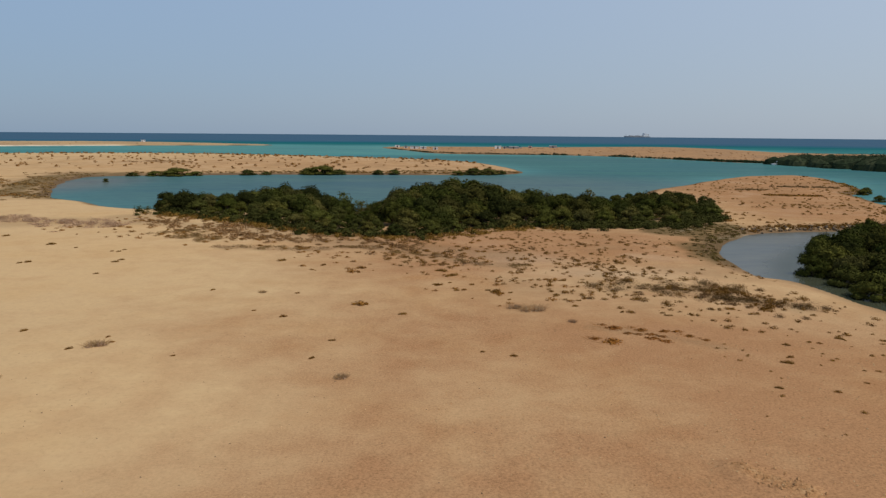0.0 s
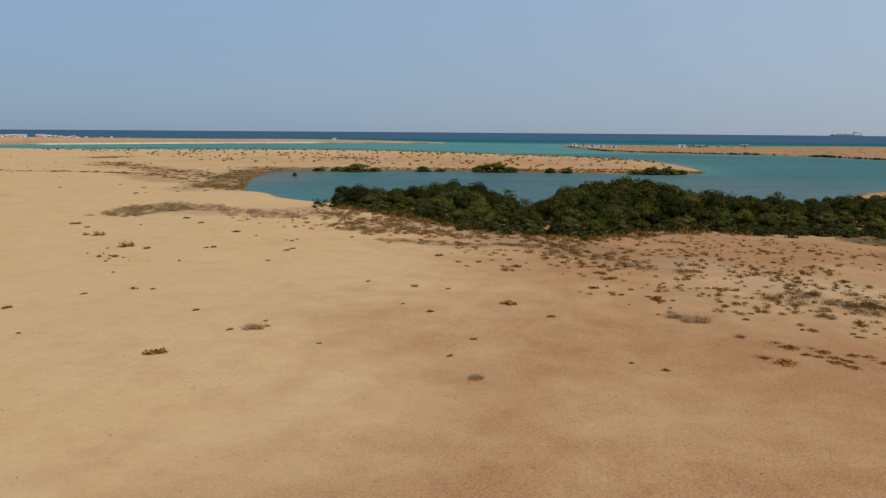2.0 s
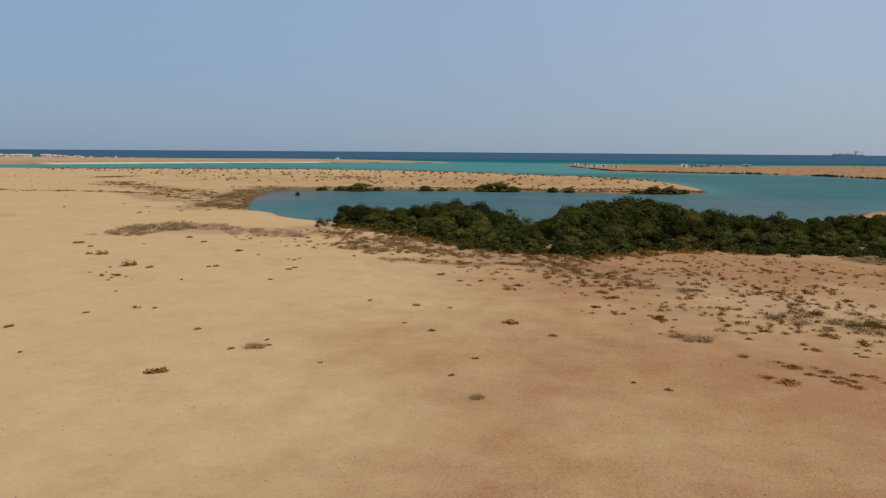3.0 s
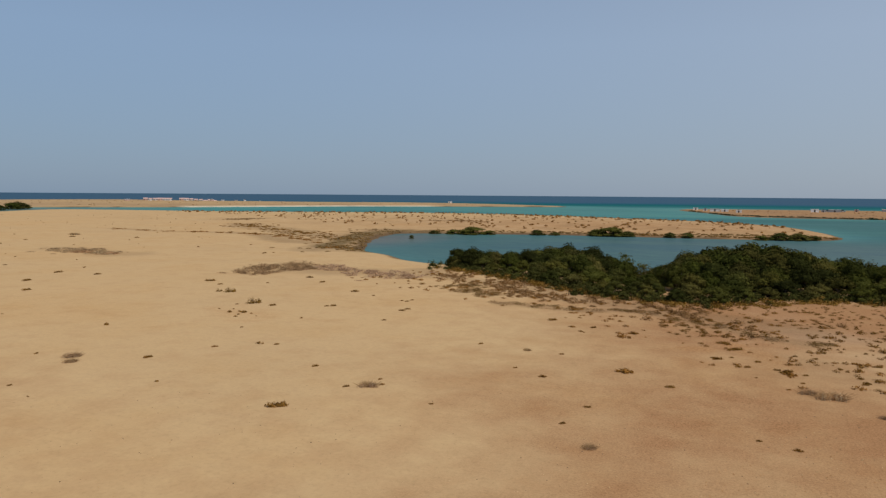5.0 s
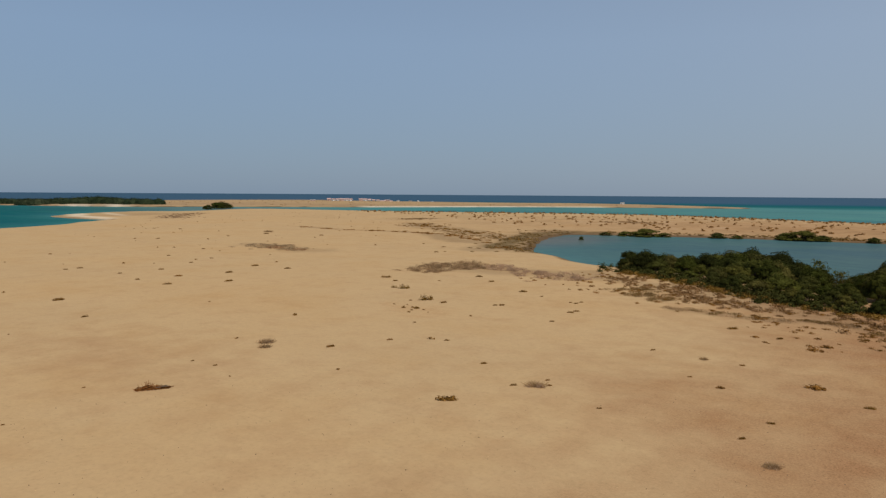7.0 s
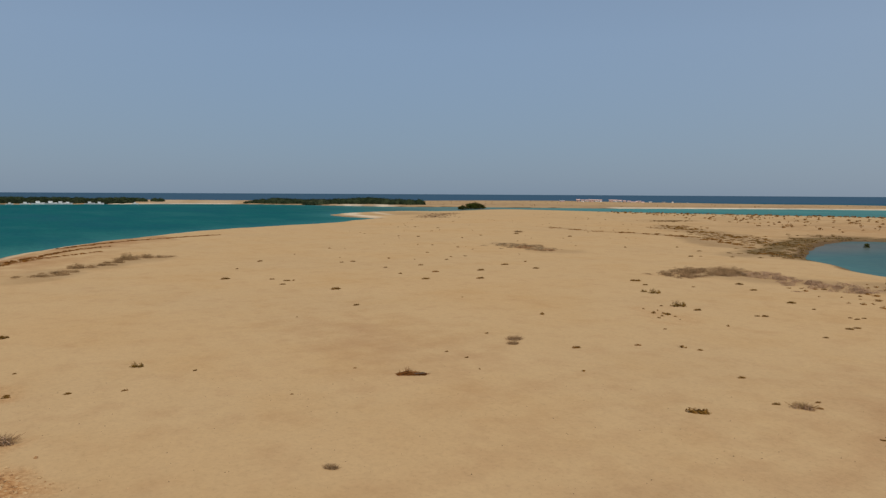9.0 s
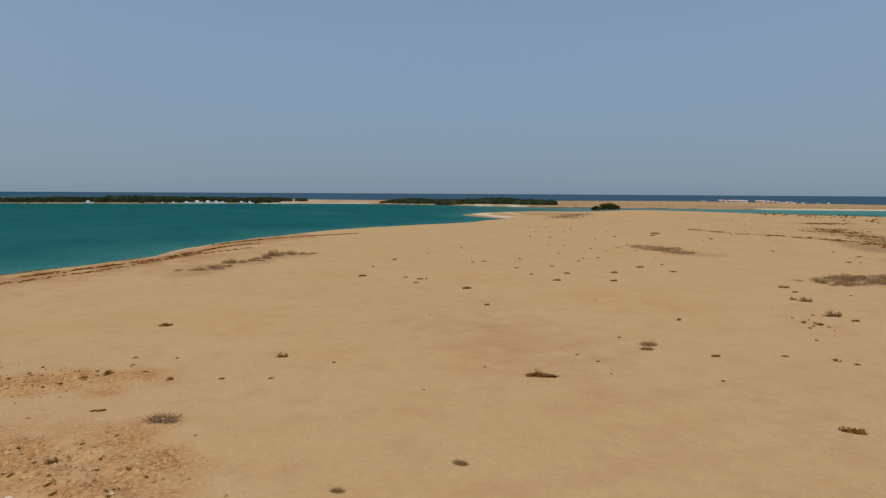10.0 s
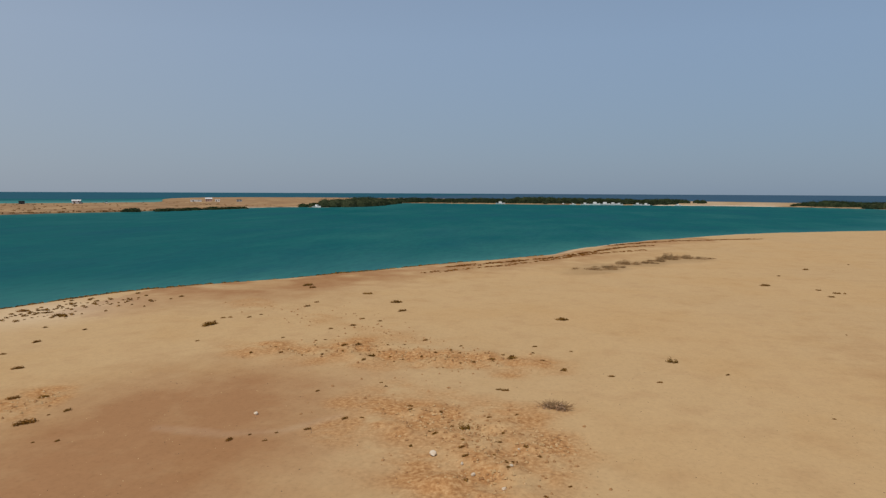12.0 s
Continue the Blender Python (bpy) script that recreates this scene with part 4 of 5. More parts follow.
WEST_SAND = [(-43.2, 20.5, 0.3), (-121.1, 74.3, 0.9), (-129.7, 87.6, 0.9), (-110.5, 76.3, 0.8), (-106.2, 69.3, 0.8), (-80.3, 58, 1.4), (-83.5, 51, 1.2), (-80.3, 35.8, 1.6), (-88.3, 31.9, 0.9), (-94.2, 32.5, 0.8),
             (-93.8, 73, 1.4), (-67.8, 32.6, 0.8), (-44.2, 28.7, 0.35), (-41.8, 28.9, 0.4), (-41.4, 50.3, 0.43), (-67.1, 0.1, 1.5), (-48.3, 11, 0.4), (-47.5, 0.1, 0.55), (-46.5, 3.2, 0.54), (-45.5, 6.2, 0.46),
             (-119.6, 39.3, 1.2), (-97.5, 27, 1.6), (-111.2, 53.1, 1.0), (-111.1, 50.8, 0.8), (-99.7, 53.3, 0.7)]
RUBBLE_SCRUB = [(-52.3, -2.2, 0.4), (-50.6, -3.6, 0.84), (-54.8, -2.1, 0.45), (-42, -3.6, 0.6), (-32.7, -1.5, 0.34), (-31, -16.5, 0.54), (-31.2, -14.7, 0.3), (-35.2, -11.8, 0.5), (-40, -15, 0.36), (-52.3, -17, 0.8),
                (-52.5, -15.9, 0.64), (-49.1, -14, 0.85), (-55.5, -11.1, 0.66), (-51, -9.5, 0.43), (-53.9, -7.9, 0.36), (-48.8, -6.4, 0.5), (-49.9, -5.1, 0.67), (-51.1, -3.7, 0.6), (-42.1, -4, 0.45), (-47.9, 0.1, 0.5),
                (-41.7, -11.1, 0.3), (-38.1, -8.8, 0.47), (-36.7, -8.5, 0.39), (-33.3, -6.5, 0.41), (-31.4, -4.9, 0.5)]
SOUTH_SAND = [(-58.8, -31.7, 1.9), (-62.2, -32.1, 0.57), (-63, -29.8, 0.57), (-70.4, -26.6, 0.86), (-73.2, -26.5, 0.64), (-41.6, -37, 0.92), (-49.5, -41.9, 0.85), (-52.1, -29.4, 0.4), (-74.7, -17.9, 1.6), (-69.4, -16, 1.1),
              (-80.5, -22.7, 1.3), (-86.6, -32.3, 1.6), (-84.5, -31, 1.2), (-33.8, -27.4, 0.58), (-31.5, -28.1, 1.3), (-35.3, -32.1, 0.9), (-35.8, -30.5, 0.78)]
SLOPE_FOOT = [(-0.5, 59.4, 1.04), (-2.1, 55.6, 0.53), (-0.9, 56.3, 0.45), (0.2, 53.6, 0.68), (0.9, 55.6, 0.62), (2.6, 52.9, 1.09), (2.1, 53.6, 0.6), (3.8, 52.8, 0.5), (7.2, 51.8, 0.5), (8.1, 48.6, 0.63), (8.7, 50.4, 0.49), (2.6, 48.4, 0.38), (3.5, 50.5, 0.4), (11.1, 47, 0.46), (13.9, 46.8, 0.46), (20.3, 37.7, 0.27), (21, 34.8, 0.26)]
PLAIN = [(-44.2, 74.7, 1.24), (-40.4, 72.6, 0.53), (-34.8, 70.3, 0.62), (-31.6, 58.9, 0.53), (-63.4, 72.8, 0.92), (-50.4, 60.5, 0.5), (-57.3, 84.3, 1.29), (-52.8, 80.7, 1.07), (-39.4, 14.5, 0.27), (-90.3, 56.8, 1.35), (-88.8, 64.2, 1.56), (-100, 60.1, 0.93), (-137.9, 86, 0.77), (-171.1, 95.7, 0.93), (-166.4, 99.3, 1.23),
         (-203.1, 129.1, 1.14), (-213.4, 126.2, 0.98), (-162.5, 117.6, 1.11), (-105.2, 131.2, 0.8), (-87.5, 116.2, 0.58), (-41.1, 63.7, 0.6), (-35.6, 70.5, 0.5), (-34.7, 71.4, 0.5), (-32.5, 64.5, 0.8), (-91.6, 33.7, 1.08)]
SHORE_SAND = [(-63.4, -52.2, 0.91), (-62.4, -53.9, 1.44), (-60.8, -48.5, 1.36), (-55.1, -45.6, 0.57), (-54.8, -41.5, 0.55), (-45.2, -41.3, 0.58), (-62.6, -31.6, 0.56), (-64.6, -29.3, 0.45), (-74.3, -43.3, 0.68), (-64.3, -18.9, 0.64), (-60.8, -18.8, 0.71), (-58.9, -20.3, 0.59), (-63.4, -16.9, 0.52), (-54.5, -23, 0.38), (-54.4, -19.3, 0.37)]
HOLLOW = [(-32.9, -27.9, 0.25), (-29, -25.7, 0.25), (-29.4, -24.7, 0.37), (-31.9, -15.8, 0.28), (-32.4, -14.6, 0.28), (-33.2, -13.2, 0.45), (-35.4, -10.9, 0.29), (-42.5, -11.6, 0.28), (-48.8, -20.9, 0.5), (-54.1, -20, 0.37), (-53.5, -12.4, 0.35), (-47.8, -14.2, 0.47), (-51.2, -8.2, 0.25), (-51.3, -4.4, 0.33), (-53.6, 0.7, 0.34),
          (-50.2, -1.4, 0.48), (-34.9, -5.9, 0.28), (-30.3, -4.6, 0.39), (-28.1, 0.1, 0.25), (-26.8, -0.9, 0.3), (-37.3, -2.6, 0.3), (-36.8, -4.1, 0.41), (-32.4, -3.2, 0.31)]
for spotlist, group in ((SLOPE_FOOT, "shrubs before the mangroves"), (PLAIN, "shrubs on the open sand"), (SHORE_SAND, "shrubs by the western shore"), (HOLLOW, "shrubs on the orange rubble"), (OPEN_SAND, "shrubs on the open sand"), (FRINGE, "shrubs before the mangroves"), (EAST_SAND, "shrubs on the reddish sand"), (WEST_SAND, "shrubs on the western sand"), (RUBBLE_SCRUB, "shrubs on the orange rubble"), (SOUTH_SAND, "shrubs by the western shore")):
    for x, y, w in spotlist:
        put_shrub(LOW_SHRUBS, x, y, w * 1.05, "small dark brown-green desert shrub on sand", group, 0.95)
for x, y, w in [(-49.4, 62.1, 2.0), (-57.5, 67.8, 1.7), (-59, 67.6, 0.9), (-51.4, 7.9, 1.0), (-34.6, -5.2, 0.8)]:
    put_shrub(GREEN_SHRUBS, x, y, w, "olive-brown leafy shrub on bare sand", "leafy shrubs", 1.0)
for x, y, w in [(-27.6, 11.8, 0.8), (-26.8, 6, 0.7), (-38.9, -0.5, 2.0), (-6.6, 33, 0.9), (4.8, 47.3, 2.2), (3.6, 47.9, 1.3), (-44.9, 35.9, 1.5), (-43.6, 34.7, 1.1), (-21.5, 38.0, 1.5), (-170, 137.5, 3.0), (-15.4, 52, 0.7), (7.1, 44.2, 0.7)]:
    put_shrub(DRY_SHRUBS, x, y, w, "grey-brown dry twiggy shrub on sand", "dry shrubs", 1.7)
for x, y, w in [(-24.2, 32.3, 1.4), (-20.9, 38.7, 0.45), (-7.5, 48.4, 1.4), (-22.7, 37.4, 0.5), (-40, 38.2, 0.7)]:
    put_shrub(LOW_SHRUBS, x, y, w * 1.1, "flat dark brown desert shrub on sand", "flat dark shrubs", 1.0)


RED_WEEDS = [shrub("red_weed", [("foliage", cushion(110 + k, 260, RUST_TWIG, 0.055, 0.22)), ("brushwood", twigs(115 + k, 10, RUST_TWIG, 0.2))]) for k in range(2)]
for x, y, w in [(8.3, 39.9, 1.3), (9.2, 43, 1.2), (10.9, 42.5, 0.9), (12.9, 42.2, 1.0), (11.7, 40.4, 1.1), (7.6, 40.4, 0.6), (10.4, 41.6, 0.8), (11.8, 41.3, 0.9), (13.6, 41.2, 0.7), (14.4, 40.4, 0.6)]:
    put_shrub(RED_WEEDS, x, y, w * 1.7, "flat red-brown weed on reddish sand", "red-brown weeds", 0.45)


def dead_bush(x, y, width):
    """A fallen dark branchy bush, highest towards one end."""
    r = np.random.default_rng(5)
    branches, twig, cs, os = [], [], [], []
    for k in range(7):
        a = np.array([-0.42 + 0.03 * k, r.normal(0, 0.03), 0.03])
        b = a + np.array([r.uniform(0.3, 0.75), r.normal(0, 0.10), r.uniform(0.0, 0.08)])
        branches.append(tube(a, b, 0.022, 0.008, 5))
    for k in range(110):
        a = np.array([r.uniform(-0.46, 0.42), r.normal(0, 0.07), r.uniform(0.01, 0.06)])
        top = 0.16 * np.exp(-(((a[0] + 0.12) / 0.16) ** 2)) + 0.06
        b = a + np.array([r.normal(0.03, 0.10), r.normal(0, 0.09), r.uniform(0, top)])
        twig.append(tube(a, b, 0.009, 0.004, 3))
    for cx, wide, tall in ((-0.36, 0.13, 0.10), (-0.2, 0.12, 0.15), (-0.08, 0.12, 0.21), (0.08, 0.13, 0.13), (0.24, 0.14, 0.09), (0.40, 0.10, 0.06)):
        o = r.normal(0, 1, (110, 3))
        o[:, 2] = np.abs(o[:, 2])
        o /= np.linalg.norm(o, axis=1, keepdims=True)
        cs.append(np.array([cx, 0, 0]) + o * (wide, 0.13, tall) * r.uniform(0.1, 1.05, (110, 1)) ** 0.6)
        os.append(o)
    ob = new("dead_bush")
    part("branch", mesh_of("branch", *joined(branches), BARK), ob)
    part("brushwood", mesh_of("brushwood", *joined(twig), DEAD), ob, "dark red-brown twigs")
    part("foliage", mesh_of("foliage", *leaf_quads(np.concatenate(cs), np.concatenate(os), 0.07, 0.035, r), DEAD), ob, "withered red-brown leaves")
    ob.matrix_basis = Matrix.Translation((x, y, ground_at(x, y) - 0.02)) @ Matrix.Rotation(math.atan2(-x, y), 4, "Z") @ Matrix.Diagonal((width, width, width, 1))
    tagged(ob, "dark withered branchy bush lying on bare sand", "dead bush")


dead_bush(-39.3, 22.75, 2.1)


def scatter(name, at, widths, n, mat, label, seed, leaf=0.11, tall=0.4, flat=1.0):
    """Many small plants in one mesh."""
    r = np.random.default_rng(seed)
    at, g = np.asarray(at, float), heights(at)
    keep = g > SEA + 0.15
    cs, os, ls = [], [], []
    for (x, y), z, w in zip(at[keep], g[keep], np.asarray(widths)[keep]):
        o = r.normal(0, 1, (n, 3))
        o[:, 2] = np.abs(o[:, 2])
        o /= np.linalg.norm(o, axis=1, keepdims=True)
        c = np.array([x, y, z]) + (o + r.normal(0, 0.12, 3) * (1, 1, 0)) * (w / 2 * r.uniform(0.7, 1.2), w / 2 * flat * r.uniform(0.6, 1.1), w * tall * r.uniform(0.6, 1.1)) * r.uniform(0.0, 1.08, (n, 1)) ** 0.6
        cs.append(c)
        os.append(o)
        ls.append(np.full(n, w))
    ls = np.concatenate(ls)[:, None]
    v, f = leaf_quads(np.concatenate(cs), np.concatenate(os), leaf * 2.3 * ls, leaf * 1.5 * ls, r)
    tagged(new(name, mesh_of(name, v, f, mat)), label, "scrub", kind="stuff")


def along(line, half, count, r):
    p = np.array(line, float)
    seg = np.linalg.norm(np.diff(p, axis=0), axis=1)
    u = r.uniform(0, seg.sum(), count)
    k = np.searchsorted(np.cumsum(seg), u).clip(0, len(seg) - 1)
    f = (u - np.r_[0, np.cumsum(seg)][k]) / seg[k]
    return p[k] + (p[k + 1] - p[k]) * f[:, None] + r.normal(0, 0.55, (count, 2)) * half


def within(outline, count, r):
    o = np.array(outline, float)
    pool = r.uniform(o.min(0), o.max(0), (count * 6, 2))
    return pool[inland(pool[:, 0], pool[:, 1], o) > 0][:count]


def clustered(pts, scale, r, seed, level=0.0):
    keep = wave(pts[:, 0], pts[:, 1], scale, seed) + r.normal(0, 0.35, len(pts)) > level
    return pts[keep]


p = clustered(along(STAND_FRINGE, 5.0, 640, rng), 6, rng, 83, 0.1)
scatter("fringe_scrub", p, rng.uniform(0.5, 1.7, len(p)), 70, TWIG, "dry brown scrub belt before the mangroves", 31, 0.055, 0.28)
p = clustered(along(STAND_FRINGE, 7.0, 380, rng), 5, rng, 84, 0.1)
scatter("fringe_scrub", p, rng.uniform(0.4, 1.1, len(p)), 70, SCRUB, "dark low scrub before the mangroves", 32, 0.06, 0.28)
p = along(STAND_FRONT, 2.6, 330, rng) + (0, 0.6)
p = np.concatenate([p, along([(12, 92), (24, 92.6), (31, 94.5), (37.5, 101), (41.5, 113)], 2.0, 170, rng)])
scatter("mangrove_seedlings", p, rng.uniform(1.0, 2.4, len(p)), 130, LEAF_OLIVE, "low green mangrove growth at the stand's foot", 33, 0.06, 0.5)
p = clustered(within([(-52, 86), (-20, 66), (0, 50), (9, 45), (11, 56), (-4, 73), (-24, 84), (-46, 97)], 600, rng), 5, rng, 85, 0.3)
scatter("fringe_scrub", p, rng.uniform(0.3, 1.0, len(p)), 50, SCRUB, "small brown shrubs on the sand before the mangroves", 46, 0.065, 0.25)
p = along([(-45, 105), (-38, 99.5), (-28, 93), (-18, 84.5), (-12, 81.5), (-6, 80.5), (0, 83), (6, 88.5), (14, 91)], 1.6, 200, rng)
scatter("fringe_scrub", p, rng.uniform(0.8, 2.2, len(p)), 90, SCRUB_GREEN, "brown-green low growth at the stand's foot", 45, 0.045, 0.3)
p = clustered(along(BRUSH_BAND, 3.2, 330, rng), 2.6, rng, 81, 0.3)
scatter("brush_band", p[::2], rng.uniform(0.4, 1.2, len(p[::2])), 150, DARK_TWIG, "grey-brown dry brush in a band", 34, 0.035, 0.3)
p = clustered(along(BRUSH_BAND, 4.2, 260, rng), 2.4, rng, 82, 0.25)
scatter("brush_band", p, rng.uniform(0.4, 1.2, len(p)), 140, SCRUB, "dark scrub among dry brush", 35, 0.04, 0.4)
for line, half, n, seed in ((LAGOON_END, 8.0, 480, 37), (OLD_DRIFT, 2.0, 240, 38), (OLD_DRIFT_INNER, 6.0, 300, 39), (SPIT_BRUSH, 5.5, 110, 42), (FAR_BRUSH, 5.0, 70, 43), (TONGUE_BRUSH, 7.0, 200, 44)):
    p = clustered(along(line, half * 1.25, int(n * 1.5), rng), 3 + half, rng, seed, -0.1)
    scatter("dry_brush", p, rng.uniform(0.6, 2.0, len(p)), 44, SCRUB if seed in (38, 39) else DRY_TWIG if seed == 44 else TWIG, "low grey-brown dry brush on sand", seed, 0.07, 0.11)
def heaps(name, mounds, mat, label, seed, each=2.2, fine=0.035):
    """Brush in mounds: x, y, length across, depth, height, each of many thin twigs and leaves."""
    r = np.random.default_rng(seed)
    cs, os = [], []
    for x, y, w, d, h in mounds:
        out = np.array([x, y]) / math.hypot(x, y)
        side = np.array([out[1], -out[0]])
        for k in range(max(3, int(1.6 * w * d / each))):
            u, v = r.normal(0, 0.30, 2)
            u, v = u * w, v * d
            q = 1.5 * h * math.exp(-2.5 * (u / w) ** 2 - 2.5 * (v / d) ** 2) * r.uniform(0.5, 1.25)
            n = int(200 * (0.6 + q))
            o = r.normal(0, 1, (n, 3))
            o[:, 2] = np.abs(o[:, 2])
            o /= np.linalg.norm(o, axis=1, keepdims=True)
            at = np.array([x, y]) + side * u + out * v
            cs.append(np.array([*at, ground_at(*at)]) + o * (r.uniform(0.5, 1.1), r.uniform(0.5, 1.1), q) * r.uniform(0.1, 1.1, (n, 1)) ** 0.6)
            os.append(o * (1, 1, 0.5))
    v, f = leaf_quads(np.concatenate(cs), np.concatenate(os), fine * 3.2, fine * 1.6, r, 0.5)
    tagged(new(name, mesh_of(name, v, f, mat)), label, "brush", kind="stuff")


heaps("dry_brush", [(-68.5, 85, 5, 5, 0.5), (-65.5, 85, 4, 5, 0.5), (-70, 90.5, 6, 8, 0.65), (-67, 94, 7, 9, 0.75), (-64.4, 91.5, 4, 7, 0.55)], DRY_TWIG, "brown dry brush heaped low over sand", 36, 3.2)
heaps("dry_brush", [(-61.2, 95.5, 6, 7, 0.5), (-57.5, 94, 5, 6, 0.35), (-52.8, 91.5, 6, 7, 0.4), (-48.5, 91.5, 7, 7, 0.55), (-45, 90, 4, 4, 0.4)], PALE_TWIG, "grey-brown dry brush heaped low over sand", 136, 3.4)
heaps("dry_brush", [(-128, 101, 8, 8, 0.22), (-122, 101, 9, 9, 0.30), (-115, 99, 7, 7, 0.25)], PALE_TWIG, "brown dry brush in a low patch", 40, 4.0, 0.045)
heaps("dry_brush", [(-119, 97.5, 3.5, 3, 0.55), (-112, 98, 3, 2.5, 0.35)], DRY_TWIG, "dark dry brush in the middle of a low patch", 141, 2.0, 0.04)
heaps("brush_heap", [(11.2, 54.6, 2.4, 1.6, 0.3), (13.5, 56.4, 2.2, 1.3, 0.3), (15.3, 54.4, 2.6, 1.6, 0.35), (17.2, 56.4, 2.0, 1.4, 0.3), (17, 53, 2.4, 1.6, 0.35), (19, 53.6, 2.6, 1.8, 0.4), (20.6, 55.6, 1.8, 2.0, 0.45), (21.4, 53.6, 2.2, 2.0, 0.5)], DARK_TWIG, "grey-brown dry brush in a band", 137, 0.9, 0.02)
heaps("brush_heap", [(19.2, 51, 2.4, 1.4, 0.45), (20.8, 50.4, 2.6, 1.4, 0.5), (21.8, 49.8, 2.2, 1.2, 0.45), (23.4, 49.8, 1.0, 0.8, 0.5), (24.2, 48.6, 2.2, 1.0, 0.4), (25.2, 48.3, 1.4, 0.8, 0.35), (12.2, 53.6, 1.4, 0.9, 0.3), (16.2, 52, 1.3, 0.8, 0.3)], DARK_TWIG, "dark low scrub heaped among dry brush", 138, 0.45, 0.02)
heaps("drift_brush", [(x, y, 3.0, 1.5, 0.20) for x, y in DRIFT_BELT[::2]], DRY_TWIG, "brown dry brush in a drift belt before the mangroves", 140, 1.3, 0.028)
heaps("drift_brush", [(x, y, 3.0, 1.5, 0.20) for x, y in DRIFT_BELT[1::2]] + [(-22, 73, 3, 1.5, 0.2), (-17, 72.6, 3, 1.2, 0.3), (-10, 73.6, 3, 1.4, 0.2), (-4, 69.6, 2.6, 1.2, 0.2), (-31, 81, 5, 3, 0.35), (-28, 79, 4, 3, 0.3), (-33.5, 84.5, 5, 3, 0.3)], TWIG, "grey-brown dry brush in a drift belt before the mangroves", 139, 1.4, 0.028)
SLOPE = [(0, 62), (6, 52), (14, 44), (22, 40), (29, 44), (28, 60), (27, 70), (25, 82), (14, 88), (4, 84), (-8, 74)]
p = clustered(within(SLOPE, 1150, rng), 6, rng, 50, 0.1)
scatter("slope_scrub", p, rng.uniform(0.16, 0.85, len(p)) ** 1.4, 60, SCRUB, "small dark shrubs scattered over the reddish slope", 51, 0.06, 0.3)
p = clustered(within([(8, 81), (-8, 83), (-10, 72), (-4, 60), (2, 55), (12, 50), (17, 57), (22, 80)], 650, rng), 4, rng, 86, 0.15)
scatter("slope_scrub", p, rng.uniform(0.25, 0.95, len(p)), 46, SCRUB, "low brown shrubs in clusters before the mangroves", 48, 0.07, 0.3)
EAST_NEAR = [(12, 24), (30, 26), (34, 40), (24, 44), (14, 40)]
p = clustered(within(EAST_NEAR, 150, rng), 5, rng, 52, 0.2)
scatter("slope_scrub", p, rng.uniform(0.15, 0.5, len(p)), 80, SCRUB, "small dark shrubs scattered over the reddish sand", 53, 0.06, 0.3)
HUMP = [(40, 98), (60, 101), (78, 108), (84, 135), (88, 155), (108, 195), (112, 225), (90, 214), (62, 178), (45, 140), (40, 112)]
p = clustered(np.concatenate([within(HUMP, 700, rng), within([(41, 98), (78, 104), (84, 125), (60, 128), (44, 118)], 420, rng)]), 14, rng, 54, -0.15)
scatter("peninsula_scrub", p, rng.uniform(0.22, 0.85, len(p)), 40, SCRUB, "small dark shrubs over the reddish peninsula", 55, 0.11, 0.35)
p = along([(66.5, 147), (77.5, 145)], 1.2, 60, rng)
scatter("peninsula_scrub", p, rng.uniform(0.8, 2.0, len(p)), 40, SCRUB, "dark strip of low scrub on the peninsula", 56, 0.1, 0.2)
p = np.concatenate([along([(79.5, 172), (93, 170)], 1.2, 34, rng), along([(65.5, 161), (73, 162)], 1.0, 20, rng)])
scatter("peninsula_scrub", p, rng.uniform(0.8, 2.0, len(p)), 40, TWIG, "brown strip of low scrub on the peninsula", 57, 0.1, 0.2)
SPIT = [(-330, 330), (-230, 370), (-150, 395), (-60, 362), (-5, 325), (16, 280), (18, 245), (-20, 235), (-60, 232), (-110, 225), (-140, 230), (-220, 280)]
p = along(SPIT_SEAWARD[1:-2], 22, 1300, rng)
p = np.concatenate([p[inland(p[:, 0], p[:, 1], OUTLINES[0]) > 3], within(SPIT, 420, rng)])
scatter("spit_scrub", p, rng.uniform(0.5, 2.1, len(p)), 26, SCRUB, "small dark shrubs dotted over the spit", 58, 0.13, 0.42)
p = along([(-95, 209), (-60, 221), (-20, 227), (20, 237)], 3, 320, rng)
scatter("spit_scrub", p, rng.uniform(0.6, 1.6, len(p)), 30, TWIG, "dry scrub along the lagoon's far shore", 59, 0.1, 0.3)
p = along([(39.5, 94), (46, 96.6), (52, 97.8), (58, 99), (70, 101)], 1.3, 480, rng)
scatter("bank_weed", p, rng.uniform(0.4, 1.1, len(p)), 40, SCRUB, "dark scrub between the inlet's boulders", 78, 0.07, 0.35)
p = along([(40, 100), (38, 106), (41, 116)], 3.0, 150, rng)
scatter("salt_marsh", p, rng.uniform(0.5, 1.3, len(p)), 40, SCRUB, "brown scrub at the mangrove stand's eastern end", 79, 0.07, 0.3)
p = along([(112, 205), (106, 186), (100, 170), (91, 157), (87, 146)], 4.0, 160, rng)
scatter("salt_marsh", p, rng.uniform(0.6, 1.8, len(p)), 30, SCRUB_GREEN, "brown-green growth at the peninsula's edge", 47, 0.09, 0.2)
p = along(MARSH, 2.8, 420, rng)
scatter("salt_marsh", p, rng.uniform(0.4, 1.1, len(p)), 36, MARSH_GREEN, "olive-green salt-marsh growth at the inlet", 60, 0.08, 0.12)
WEST_PLAIN = [(-30, 30), (-60, 20), (-110, 30), (-230, 110), (-290, 180), (-330, 300), (-220, 270), (-120, 140), (-70, 95), (-40, 60)]
